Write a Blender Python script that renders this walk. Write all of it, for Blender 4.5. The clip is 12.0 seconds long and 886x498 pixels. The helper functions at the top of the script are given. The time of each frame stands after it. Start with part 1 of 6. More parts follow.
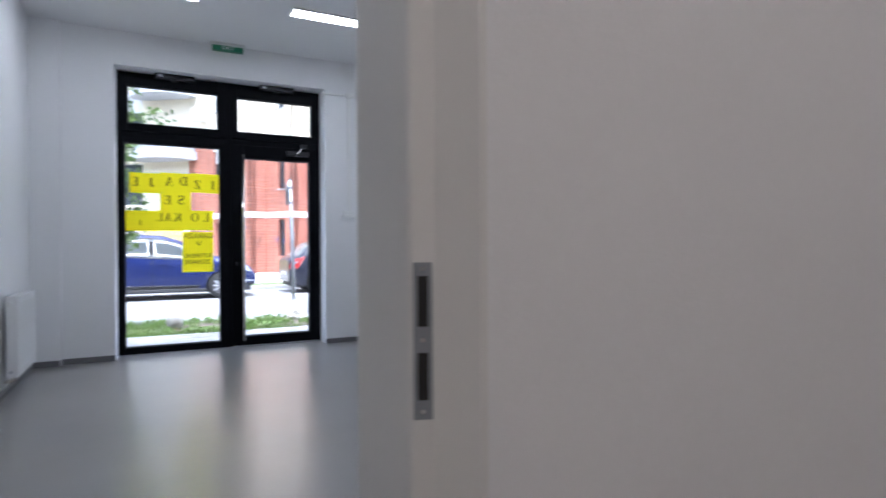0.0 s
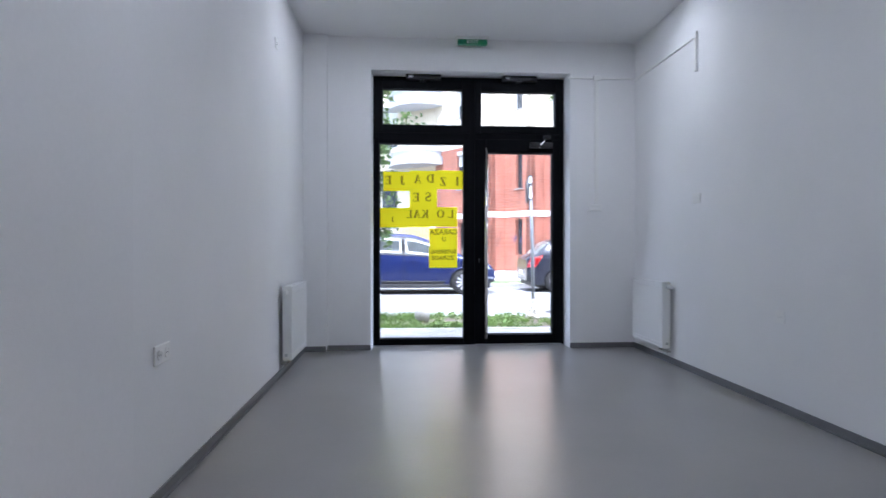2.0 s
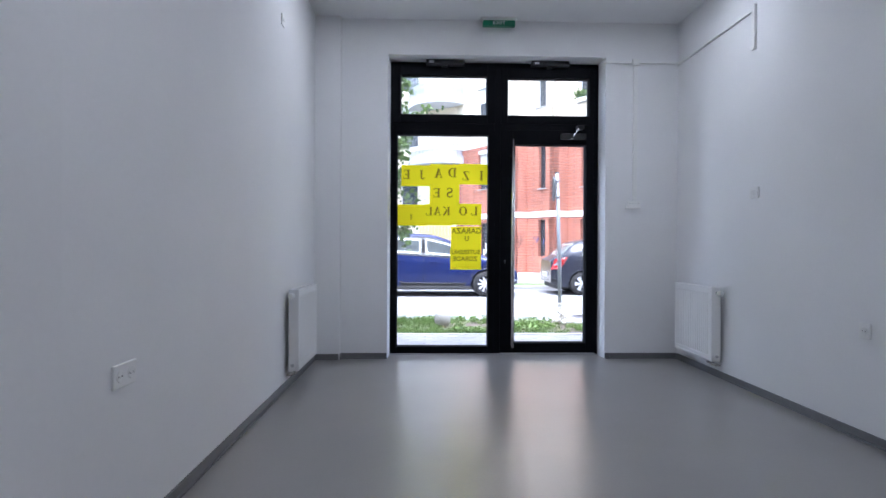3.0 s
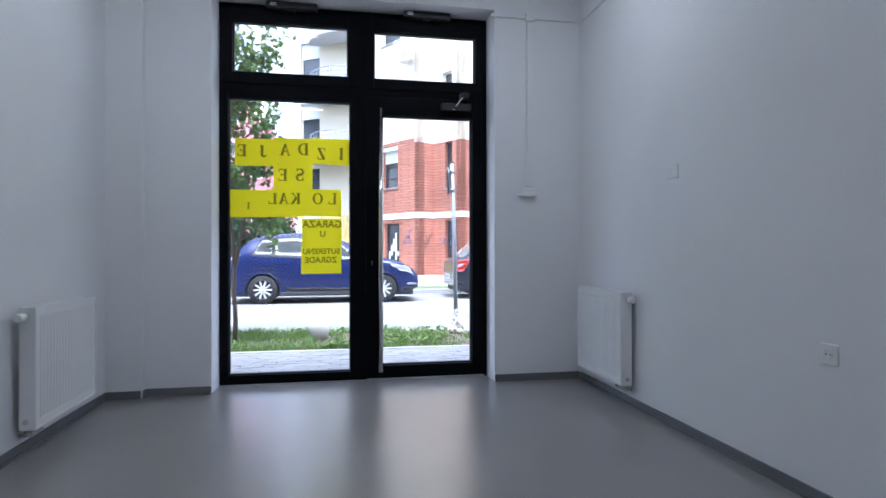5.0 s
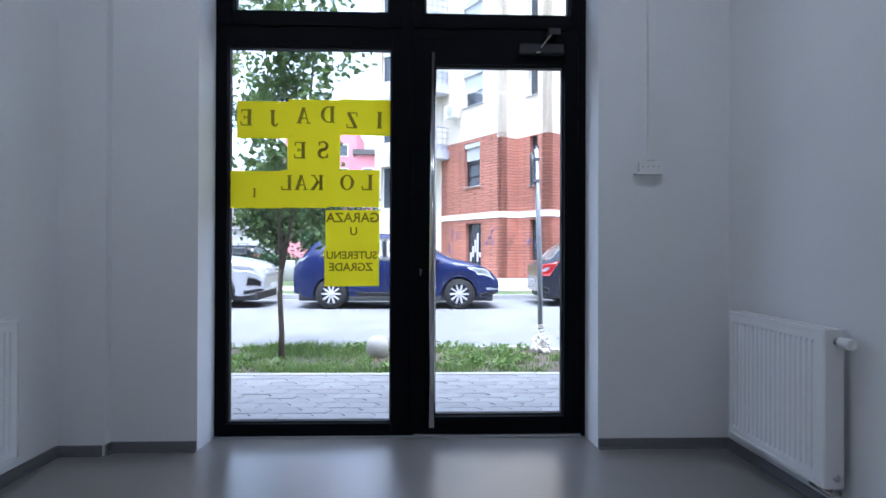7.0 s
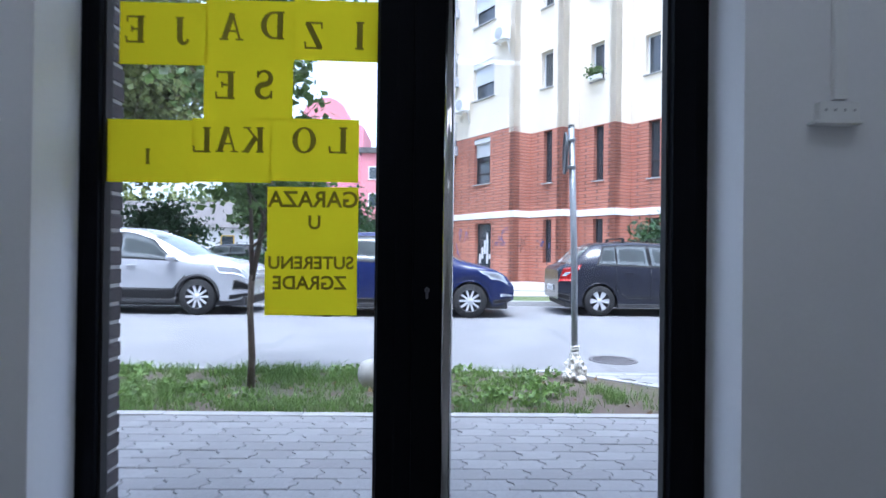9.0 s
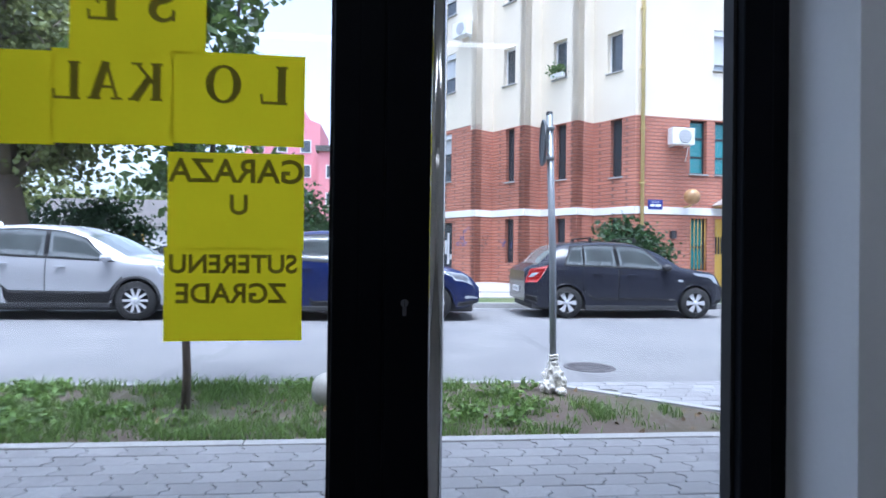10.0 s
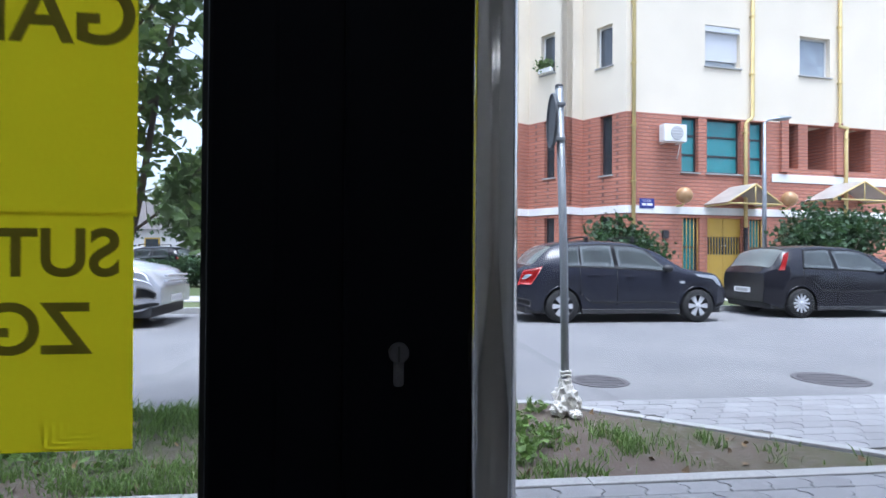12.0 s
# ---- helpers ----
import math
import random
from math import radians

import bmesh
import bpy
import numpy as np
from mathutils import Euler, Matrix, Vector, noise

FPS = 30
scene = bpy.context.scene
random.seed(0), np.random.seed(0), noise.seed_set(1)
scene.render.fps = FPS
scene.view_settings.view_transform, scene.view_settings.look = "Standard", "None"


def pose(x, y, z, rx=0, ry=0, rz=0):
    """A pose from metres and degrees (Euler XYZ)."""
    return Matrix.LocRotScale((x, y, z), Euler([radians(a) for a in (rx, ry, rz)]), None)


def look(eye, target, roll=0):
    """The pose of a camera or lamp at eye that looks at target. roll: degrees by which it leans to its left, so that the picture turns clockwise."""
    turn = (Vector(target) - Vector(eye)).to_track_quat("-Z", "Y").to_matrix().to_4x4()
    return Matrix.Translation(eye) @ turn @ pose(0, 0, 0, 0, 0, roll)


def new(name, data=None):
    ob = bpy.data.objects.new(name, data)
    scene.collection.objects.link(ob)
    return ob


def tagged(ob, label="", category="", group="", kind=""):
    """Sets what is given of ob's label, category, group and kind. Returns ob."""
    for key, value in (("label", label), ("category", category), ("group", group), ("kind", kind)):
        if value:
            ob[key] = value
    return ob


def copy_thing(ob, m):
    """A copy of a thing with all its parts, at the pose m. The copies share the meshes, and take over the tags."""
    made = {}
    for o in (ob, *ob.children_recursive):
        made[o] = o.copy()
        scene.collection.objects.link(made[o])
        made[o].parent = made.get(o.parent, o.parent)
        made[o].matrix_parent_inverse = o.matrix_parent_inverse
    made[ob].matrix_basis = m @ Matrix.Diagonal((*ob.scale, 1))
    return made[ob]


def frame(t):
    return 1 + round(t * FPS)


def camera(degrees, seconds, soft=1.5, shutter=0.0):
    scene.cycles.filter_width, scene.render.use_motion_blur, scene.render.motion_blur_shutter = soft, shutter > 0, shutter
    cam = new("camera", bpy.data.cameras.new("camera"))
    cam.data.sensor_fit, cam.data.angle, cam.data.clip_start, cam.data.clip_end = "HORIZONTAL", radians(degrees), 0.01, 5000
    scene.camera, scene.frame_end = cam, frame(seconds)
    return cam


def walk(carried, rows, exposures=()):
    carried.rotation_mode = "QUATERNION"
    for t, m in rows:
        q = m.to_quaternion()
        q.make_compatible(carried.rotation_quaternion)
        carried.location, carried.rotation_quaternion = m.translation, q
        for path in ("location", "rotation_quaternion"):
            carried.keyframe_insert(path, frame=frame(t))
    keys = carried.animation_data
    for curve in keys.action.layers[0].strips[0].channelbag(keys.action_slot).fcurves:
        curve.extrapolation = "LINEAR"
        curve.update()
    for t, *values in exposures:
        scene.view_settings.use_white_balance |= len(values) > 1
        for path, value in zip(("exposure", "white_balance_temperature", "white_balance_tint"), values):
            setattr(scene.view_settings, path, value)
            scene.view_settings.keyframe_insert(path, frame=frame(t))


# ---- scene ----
cam = camera(75.1, 12.0, shutter=0.5)
PATH = [
    (0, (0.091, 0.385, 1.084), (0.993, 2.17, 1.075), -0.3),
    (0.5, (0.044, 0.446, 1.075), (0.71, 2.332, 1.067), -0.2),
    (1, (0.024, 0.536, 1.047), (0.513, 2.475, 1.048), -0.2),
    (1.5, (0.043, 0.647, 1.055), (0.354, 2.623, 1.049), -0.0),
    (2, (0.12, 0.861, 1.05), (0.252, 2.856, 1.043), 0.0),
    (2.5, (0.182, 1.092, 1.029), (0.202, 3.092, 1.025), 0.2),
    (3, (0.129, 1.344, 1.041), (0.191, 3.343, 1.037), 0.3),
    (3.5, (0.242, 1.591, 1.005), (0.458, 3.58, 1.007), 0.5),
    (3.7, (0.249, 1.722, 1.022), (0.551, 3.699, 1.019), 0.5),
    (5.3, (0.765, 2.675, 1.001), (1.121, 4.643, 1.01), -0.1),
    (5.5, (0.817, 2.812, 1.022), (1.111, 4.79, 1.03), -0.1),
    (6, (0.871, 3.079, 1.011), (1.016, 5.074, 1.02), -0.0),
    (6.5, (0.891, 3.421, 1.025), (0.971, 5.419, 1.033), 0.2),
    (7, (0.931, 3.786, 1.022), (0.995, 5.785, 1.031), 0.2),
    (7.2, (0.958, 3.918, 1.036), (0.984, 5.918, 1.045), 0.2),
    (8.8, (0.93, 4.975, 1.045), (0.957, 6.975, 1.05), 1.0),
    (9, (0.921, 5.095, 1.041), (0.963, 7.095, 1.052), 0.7),
    (9.5, (0.878, 5.403, 1.04), (0.967, 7.401, 1.053), 0.8),
    (10, (0.875, 5.668, 1.031), (1.06, 7.659, 1.045), 0.7),
    (10.5, (0.916, 5.951, 1.04), (1.129, 7.94, 1.056), 0.6),
    (11, (0.916, 6.178, 1.015), (1.132, 8.166, 1.035), 0.5),
    (11.5, (0.895, 6.346, 1.02), (1.115, 8.334, 1.041), 0.5),
    (12, (0.887, 6.463, 1.001), (1.13, 8.448, 1.024), 0.4),
]
EXPOSURES = [(0, 2.70, 5350, 13), (3.7, 2.55, 5350, 15), (5.5, 2.24, 5170, 12), (7.2, 2.03, 5120, 12), (9.0, 1.68, 5070, 11), (10.5, 1.3, 5100, 11), (12.0, 1.2, 5300, 11)]
walk(cam, [(t, look(eye, target, roll)) for t, eye, target, roll in PATH], EXPOSURES)

# ---- sky and light: a bright, evenly overcast day ----
world = bpy.data.worlds.new("overcast_sky")
scene.world = world
world.use_nodes = True
sky = world.node_tree.nodes.new("ShaderNodeTexSky")
sky.sky_type, sky.sun_disc = "NISHITA", False
sky.sun_elevation, sky.sun_rotation = radians(75), radians(200)
sky.air_density, sky.dust_density = 1.0, 4.0
cloud = world.node_tree.nodes.new("ShaderNodeHueSaturation")          # a thin even cloud cover takes the blue out
cloud.inputs["Saturation"].default_value, cloud.inputs["Value"].default_value = 0.45, 1.15
world.node_tree.links.new(sky.outputs[0], cloud.inputs["Color"])
world.node_tree.links.new(cloud.outputs[0], world.node_tree.nodes["Background"].inputs[0])
world.node_tree.nodes["Background"].inputs[1].default_value = 0.15
sun = new("sun", bpy.data.lights.new("sun", "SUN"))
sun.data.energy, sun.data.angle, sun.data.color = 1.5, radians(25), (1.0, 0.96, 0.9)
sun.matrix_world = look((2, -8, 32), (0, 0, 0))

# ---- materials ----
def material(name, rgb, rough=0.6, metal=0.0, grain=0.0, scale=40.0, stain=0.0, stain_scale=2.0, bump=0.0, bump_scale=None, rand=0.0, spec=0.5):
    """A painted or solid surface: fine grain, larger stains and a light relief, in metres."""
    m = bpy.data.materials.new(name)
    m.use_nodes = True
    n, l = m.node_tree.nodes, m.node_tree.links
    b = n["Principled BSDF"]
    b.inputs["Roughness"].default_value, b.inputs["Metallic"].default_value = rough, metal
    b.inputs["Specular IOR Level"].default_value = spec
    b.inputs["Base Color"].default_value = (*rgb, 1)
    co = n.new("ShaderNodeTexCoord").outputs["Object"]
    last = None
    def vary(last, fac, amount):
        mr = n.new("ShaderNodeMapRange")
        mr.inputs[1].default_value, mr.inputs[2].default_value = 0.25, 0.75
        mr.inputs[3].default_value, mr.inputs[4].default_value = 1 - amount, 1 + amount
        l.new(fac, mr.inputs[0])
        if last is None:
            return mr.outputs[0]
        x = n.new("ShaderNodeMath")
        x.operation = "MULTIPLY"
        l.new(last, x.inputs[0]), l.new(mr.outputs[0], x.inputs[1])
        return x.outputs[0]
    for amount, sc in ((grain, scale), (stain, stain_scale)):
        if amount:
            t = n.new("ShaderNodeTexNoise")
            t.inputs["Scale"].default_value, t.inputs["Detail"].default_value = sc, 5
            l.new(co, t.inputs["Vector"])
            last = vary(last, t.outputs["Fac"], amount)
    if rand:
        o = n.new("ShaderNodeObjectInfo")
        g = n.new("ShaderNodeNewGeometry")
        a = n.new("ShaderNodeMath")
        a.operation = "ADD"
        l.new(o.outputs["Random"], a.inputs[0]), l.new(g.outputs["Random Per Island"], a.inputs[1])
        f = n.new("ShaderNodeMath")
        f.operation = "FRACT"
        l.new(a.outputs[0], f.inputs[0])
        last = vary(last, f.outputs[0], rand)
    if last is not None:
        v = n.new("ShaderNodeVectorMath")
        v.operation = "SCALE"
        v.inputs[0].default_value = rgb
        l.new(last, v.inputs["Scale"])
        l.new(v.outputs[0], b.inputs["Base Color"])
    if bump:
        t = n.new("ShaderNodeTexNoise")
        t.inputs["Scale"].default_value, t.inputs["Detail"].default_value = bump_scale or scale, 4
        l.new(co, t.inputs["Vector"])
        bp = n.new("ShaderNodeBump")
        bp.inputs["Strength"].default_value, bp.inputs["Distance"].default_value = bump, 0.01
        l.new(t.outputs["Fac"], bp.inputs["Height"])
        l.new(bp.outputs[0], b.inputs["Normal"])
    return m


def brick_material(name, brick, brick2, mortar, w, h, joint):
    """Coursed brickwork on an upright wall, at true size, with recessed joints."""
    m = material(name, brick, 0.85)
    n, l = m.node_tree.nodes, m.node_tree.links
    b = n["Principled BSDF"]
    co = n.new("ShaderNodeTexCoord")
    sep, com, add = n.new("ShaderNodeSeparateXYZ"), n.new("ShaderNodeCombineXYZ"), n.new("ShaderNodeMath")
    add.operation = "ADD"
    l.new(co.outputs["Object"], sep.inputs[0])
    l.new(sep.outputs[0], add.inputs[0]), l.new(sep.outputs[1], add.inputs[1])
    l.new(add.outputs[0], com.inputs[0]), l.new(sep.outputs[2], com.inputs[1])
    t = n.new("ShaderNodeTexBrick")
    t.inputs["Color1"].default_value, t.inputs["Color2"].default_value, t.inputs["Mortar"].default_value = (*brick, 1), (*brick2, 1), (*mortar, 1)
    t.inputs["Scale"].default_value, t.inputs["Mortar Size"].default_value = 1.0, joint
    t.inputs["Brick Width"].default_value, t.inputs["Row Height"].default_value = w, h
    l.new(com.outputs[0], t.inputs["Vector"])
    no = n.new("ShaderNodeTexNoise")
    no.inputs["Scale"].default_value, no.inputs["Detail"].default_value = 0.7, 6
    l.new(co.outputs["Object"], no.inputs["Vector"])
    mr = n.new("ShaderNodeMapRange")
    mr.inputs[1].default_value, mr.inputs[2].default_value, mr.inputs[3].default_value, mr.inputs[4].default_value = 0.3, 0.7, 0.82, 1.15
    l.new(no.outputs["Fac"], mr.inputs[0])
    v = n.new("ShaderNodeVectorMath")
    v.operation = "SCALE"
    l.new(t.outputs["Color"], v.inputs[0]), l.new(mr.outputs[0], v.inputs["Scale"])
    l.new(v.outputs[0], b.inputs["Base Color"])
    bp = n.new("ShaderNodeBump")
    bp.invert = True
    bp.inputs["Strength"].default_value, bp.inputs["Distance"].default_value = 1.0, 0.012
    l.new(t.outputs["Fac"], bp.inputs["Height"])
    l.new(bp.outputs[0], b.inputs["Normal"])
    return m


def ground_material(name, a, b_, c, scale, rough=0.95):
    """Soil, turf or asphalt: two tones mixed at a large scale and speckled at a small one."""
    m = material(name, a, rough, bump=0.6, bump_scale=scale * 2)
    n, l = m.node_tree.nodes, m.node_tree.links
    co = n.new("ShaderNodeTexCoord").outputs["Object"]
    big, small = n.new("ShaderNodeTexNoise"), n.new("ShaderNodeTexNoise")
    big.inputs["Scale"].default_value, big.inputs["Detail"].default_value = scale * 0.03, 6
    small.inputs["Scale"].default_value, small.inputs["Detail"].default_value = scale, 4
    l.new(co, big.inputs["Vector"]), l.new(co, small.inputs["Vector"])
    r1, r2 = n.new("ShaderNodeValToRGB"), n.new("ShaderNodeMix")
    r1.color_ramp.elements[0].position, r1.color_ramp.elements[1].position = 0.42, 0.6
    r1.color_ramp.elements[0].color, r1.color_ramp.elements[1].color = (*a, 1), (*b_, 1)
    r2.data_type = "RGBA"
    r2.inputs[7].default_value = (*c, 1)
    mr = n.new("ShaderNodeMapRange")
    mr.inputs[1].default_value, mr.inputs[2].default_value = 0.52, 0.72
    l.new(big.outputs["Fac"], r1.inputs[0]), l.new(r1.outputs[0], r2.inputs[6])
    l.new(small.outputs["Fac"], mr.inputs[0]), l.new(mr.outputs[0], r2.inputs[0])
    l.new(r2.outputs[2], n["Principled BSDF"].inputs["Base Color"])
    return m


def emitter(name, rgb, strength):
    m = material(name, rgb)
    b = m.node_tree.nodes["Principled BSDF"]
    b.inputs["Emission Color"].default_value, b.inputs["Emission Strength"].default_value = (*rgb, 1), strength
    return m


def thin_glass(name, tint=(1, 1, 1), gloss=0.03):
    """Clear sheet glass: light goes straight through, with a mirror's share on top."""
    m = bpy.data.materials.new(name)
    m.use_nodes = True
    n, l = m.node_tree.nodes, m.node_tree.links
    n.remove(n["Principled BSDF"])
    t, g, mix = n.new("ShaderNodeBsdfTransparent"), n.new("ShaderNodeBsdfGlossy"), n.new("ShaderNodeMixShader")
    t.inputs[0].default_value = (*tint, 1)
    g.inputs["Roughness"].default_value = 0.01
    mix.inputs[0].default_value = gloss
    l.new(t.outputs[0], mix.inputs[1]), l.new(g.outputs[0], mix.inputs[2])
    l.new(mix.outputs[0], n["Material Output"].inputs[0])
    return m


def leafy(name, rgb, through_rgb, share=0.35, rand=0.35):
    """Thin stuff that lets some light through: leaves, grass, paper."""
    m = material(name, rgb, 0.6, grain=0.06, scale=30, rand=rand)
    n, l = m.node_tree.nodes, m.node_tree.links
    b = n["Principled BSDF"]
    t, mix = n.new("ShaderNodeBsdfTranslucent"), n.new("ShaderNodeMixShader")
    t.inputs[0].default_value = (*through_rgb, 1)
    mix.inputs[0].default_value = share
    l.new(b.outputs[0], mix.inputs[1]), l.new(t.outputs[0], mix.inputs[2])
    l.new(mix.outputs[0], n["Material Output"].inputs[0])
    return m


PAINT = material("white_wall_paint", (0.80, 0.80, 0.80), 0.75, grain=0.012, scale=60, stain=0.03, stain_scale=1.2, bump=0.06, bump_scale=180)
CEILING = material("ceiling_paint", (0.80, 0.80, 0.80), 0.85, stain=0.02, stain_scale=1.0, bump=0.04, bump_scale=150)
LINO = material("grey_floor_sheet", (0.215, 0.205, 0.19), 0.33, grain=0.06, scale=90, stain=0.16, stain_scale=1.3, bump=0.05, bump_scale=14, spec=0.95)
LINO.node_tree.nodes["Principled BSDF"].inputs["Coat Weight"].default_value = 0.9        # worn polish on the sheet
LINO.node_tree.nodes["Principled BSDF"].inputs["Coat Roughness"].default_value = 0.30
SKIRT = material("grey_skirting", (0.15, 0.15, 0.155), 0.5, grain=0.05, stain=0.08)
LACQUER = material("white_door_lacquer", (0.74, 0.73, 0.70), 0.45, stain=0.02)
ANTHRACITE = material("anthracite_aluminium", (0.0022, 0.0026, 0.0045), 0.5, grain=0.05, scale=200, spec=0.08)
GASKET = material("black_rubber", (0.008, 0.008, 0.008), 0.7, grain=0.05)
CHROME = material("brushed_steel", (0.62, 0.60, 0.56), 0.14, 1.0, grain=0.04, scale=120)
ALU = material("pale_aluminium", (0.55, 0.56, 0.57), 0.4, 0.9, grain=0.05)
ENAMEL = material("radiator_enamel", (0.82, 0.82, 0.81), 0.3, stain=0.01)
PLASTIC = material("white_plastic", (0.80, 0.80, 0.78), 0.4, stain=0.02)
GREYPLASTIC = material("grey_plastic", (0.42, 0.42, 0.42), 0.5, stain=0.03)
BLACK = material("black_plastic", (0.01, 0.01, 0.011), 0.45, grain=0.05)
GREEN = material("exit_green", (0.02, 0.22, 0.11), 0.4, stain=0.03)
# warm fill glow for the added, unseen corridor panel
CORRIDORFILL = emitter("warm_fill_diffuser", (1.0, 0.82, 0.66), 6.5)
LAMP = emitter("lit_diffuser", (1.0, 0.97, 0.93), 3.3)
GLASS = thin_glass("clear_glass")
PAPER = leafy("yellow_paper", (0.86, 0.77, 0.004), (0.98, 0.90, 0.006), 0.94, 0.02)
INK = material("printed_ink", (0.30, 0.25, 0.006), 0.7, grain=0.1)
BRICKDARK = material("dark_facing_brick", (0.065, 0.055, 0.055), 0.85, grain=0.2, scale=60, stain=0.1, bump=0.4, bump_scale=90, rand=0.25)
MORTAR = material("pale_mortar", (0.45, 0.43, 0.41), 0.95, grain=0.15, scale=80, bump=0.3)
PAVER = material("concrete_paver", (0.275, 0.275, 0.28), 0.9, grain=0.14, scale=70, stain=0.12, stain_scale=3, bump=0.35, bump_scale=150, rand=0.08)
JOINT = ground_material("paver_joint_sand", (0.10, 0.095, 0.085), (0.15, 0.14, 0.12), (0.07, 0.07, 0.06), 60)
KERB = material("concrete_kerb", (0.36, 0.36, 0.35), 0.9, grain=0.15, scale=50, stain=0.14, stain_scale=2, bump=0.3)
ASPHALT = ground_material("worn_asphalt", (0.175, 0.175, 0.18), (0.205, 0.205, 0.206), (0.125, 0.125, 0.13), 35, 0.9)
SOIL = ground_material("bare_soil", (0.105, 0.08, 0.062), (0.075, 0.075, 0.036), (0.16, 0.14, 0.12), 22)
TURF = ground_material("turf", (0.06, 0.10, 0.03), (0.10, 0.12, 0.05), (0.15, 0.14, 0.07), 20)
CONCRETE = ground_material("far_pavement", (0.34, 0.33, 0.31), (0.40, 0.39, 0.37), (0.29, 0.28, 0.27), 12)
BLADE = leafy("grass_blade", (0.14, 0.225, 0.06), (0.22, 0.33, 0.08), 0.35, 0.5)
LEAF = leafy("young_tree_leaf", (0.085, 0.14, 0.05), (0.17, 0.25, 0.07), 0.35, 0.5)
LEAF2 = leafy("plane_tree_leaf", (0.13, 0.155, 0.06), (0.25, 0.28, 0.09), 0.35, 0.5)
LEAF3 = leafy("shrub_leaf", (0.035, 0.075, 0.03), (0.07, 0.13, 0.04), 0.3, 0.5)
BARK = material("bark", (0.12, 0.095, 0.075), 0.95, grain=0.3, scale=25, stain=0.2, stain_scale=5, bump=0.8, bump_scale=40)
SIGNBACK = material("grey_sign_back", (0.10, 0.11, 0.12), 0.6, stain=0.1, stain_scale=8)
ZINC = material("galvanised_steel", (0.30, 0.32, 0.34), 0.5, 0.6, grain=0.08, scale=50, stain=0.1, stain_scale=6)
RAG = material("dirty_white_plastic_film", (0.62, 0.60, 0.55), 0.5, grain=0.15, scale=20, stain=0.3, stain_scale=18)
STONE = material("cast_concrete", (0.42, 0.41, 0.38), 0.9, grain=0.12, scale=60, stain=0.1, bump=0.3, bump_scale=120)
IRON = material("cast_iron", (0.11, 0.105, 0.11), 0.75, 0.3, grain=0.2, scale=30, stain=0.1, bump=0.6, bump_scale=60)
BRICK = brick_material("red_brick", (0.52, 0.215, 0.14), (0.45, 0.18, 0.12), (0.20, 0.10, 0.08), 0.34, 0.12, 0.015)
STUCCO = material("cream_render", (0.74, 0.665, 0.53), 0.95, grain=0.03, scale=25, stain=0.07, stain_scale=0.6, bump=0.3, bump_scale=60)
WHITEBAND = material("white_concrete_band", (0.78, 0.78, 0.76), 0.85, grain=0.05, stain=0.09, stain_scale=2)
PALEWALL = material("pale_balcony_render", (0.46, 0.47, 0.50), 0.9, grain=0.03, stain=0.06)
PINK = material("pink_render", (0.68, 0.27, 0.30), 0.95, grain=0.04, stain=0.07, stain_scale=0.4)
HOUSEWHITE = material("white_house_render", (0.70, 0.69, 0.66), 0.95, grain=0.04, stain=0.08)
ROOFTILE = material("grey_roof_tiles", (0.12, 0.11, 0.105), 0.9, grain=0.25, scale=14, stain=0.15)
WINFRAME = material("white_window_frame", (0.72, 0.72, 0.70), 0.5, stain=0.03)
DARKFRAME = material("dark_window_frame", (0.035, 0.032, 0.035), 0.5, stain=0.05)
PANE = material("window_pane", (0.05, 0.06, 0.07), 0.08, stain=0.2, stain_scale=1.5, spec=0.8)
CURTAIN = material("pale_curtain_behind_glass", (0.30, 0.34, 0.38), 0.12, stain=0.25, stain_scale=2.5)
TEAL = material("teal_blind_behind_glass", (0.05, 0.24, 0.26), 0.12, stain=0.15, stain_scale=3)
SHUTTER = material("roller_shutter", (0.62, 0.63, 0.64), 0.6, stain=0.05)
OCHRE = material("ochre_paint", (0.58, 0.38, 0.06), 0.55, grain=0.05, stain=0.12, stain_scale=4)
PIPE = material("yellowed_pipe_paint", (0.62, 0.49, 0.20), 0.55, grain=0.05, stain=0.12, stain_scale=2)
SIGNBLUE = material("blue_enamel", (0.015, 0.03, 0.22), 0.35, stain=0.04)
WHITEPAINT = material("white_sign_paint", (0.8, 0.8, 0.8), 0.5, stain=0.02)
GRAFFITI = material("blue_spray_paint", (0.10, 0.12, 0.30), 0.7, grain=0.2)
GRAFFITI2 = material("black_spray_paint", (0.05, 0.05, 0.05), 0.7, grain=0.2)
GLOBE = material("amber_globe", (0.40, 0.24, 0.11), 0.3, stain=0.1)
CORRUGATED = material("clear_canopy_sheet", (0.36, 0.34, 0.31), 0.35, stain=0.2, stain_scale=3)


def carpaint(name, rgb, metal=0.0):
    m = material(name, rgb, 0.24, metal, grain=0.03, scale=300, stain=0.04, stain_scale=3, spec=0.28)
    m.node_tree.nodes["Principled BSDF"].inputs["Coat Weight"].default_value = 0.25
    m.node_tree.nodes["Principled BSDF"].inputs["Coat Roughness"].default_value = 0.05
    return m


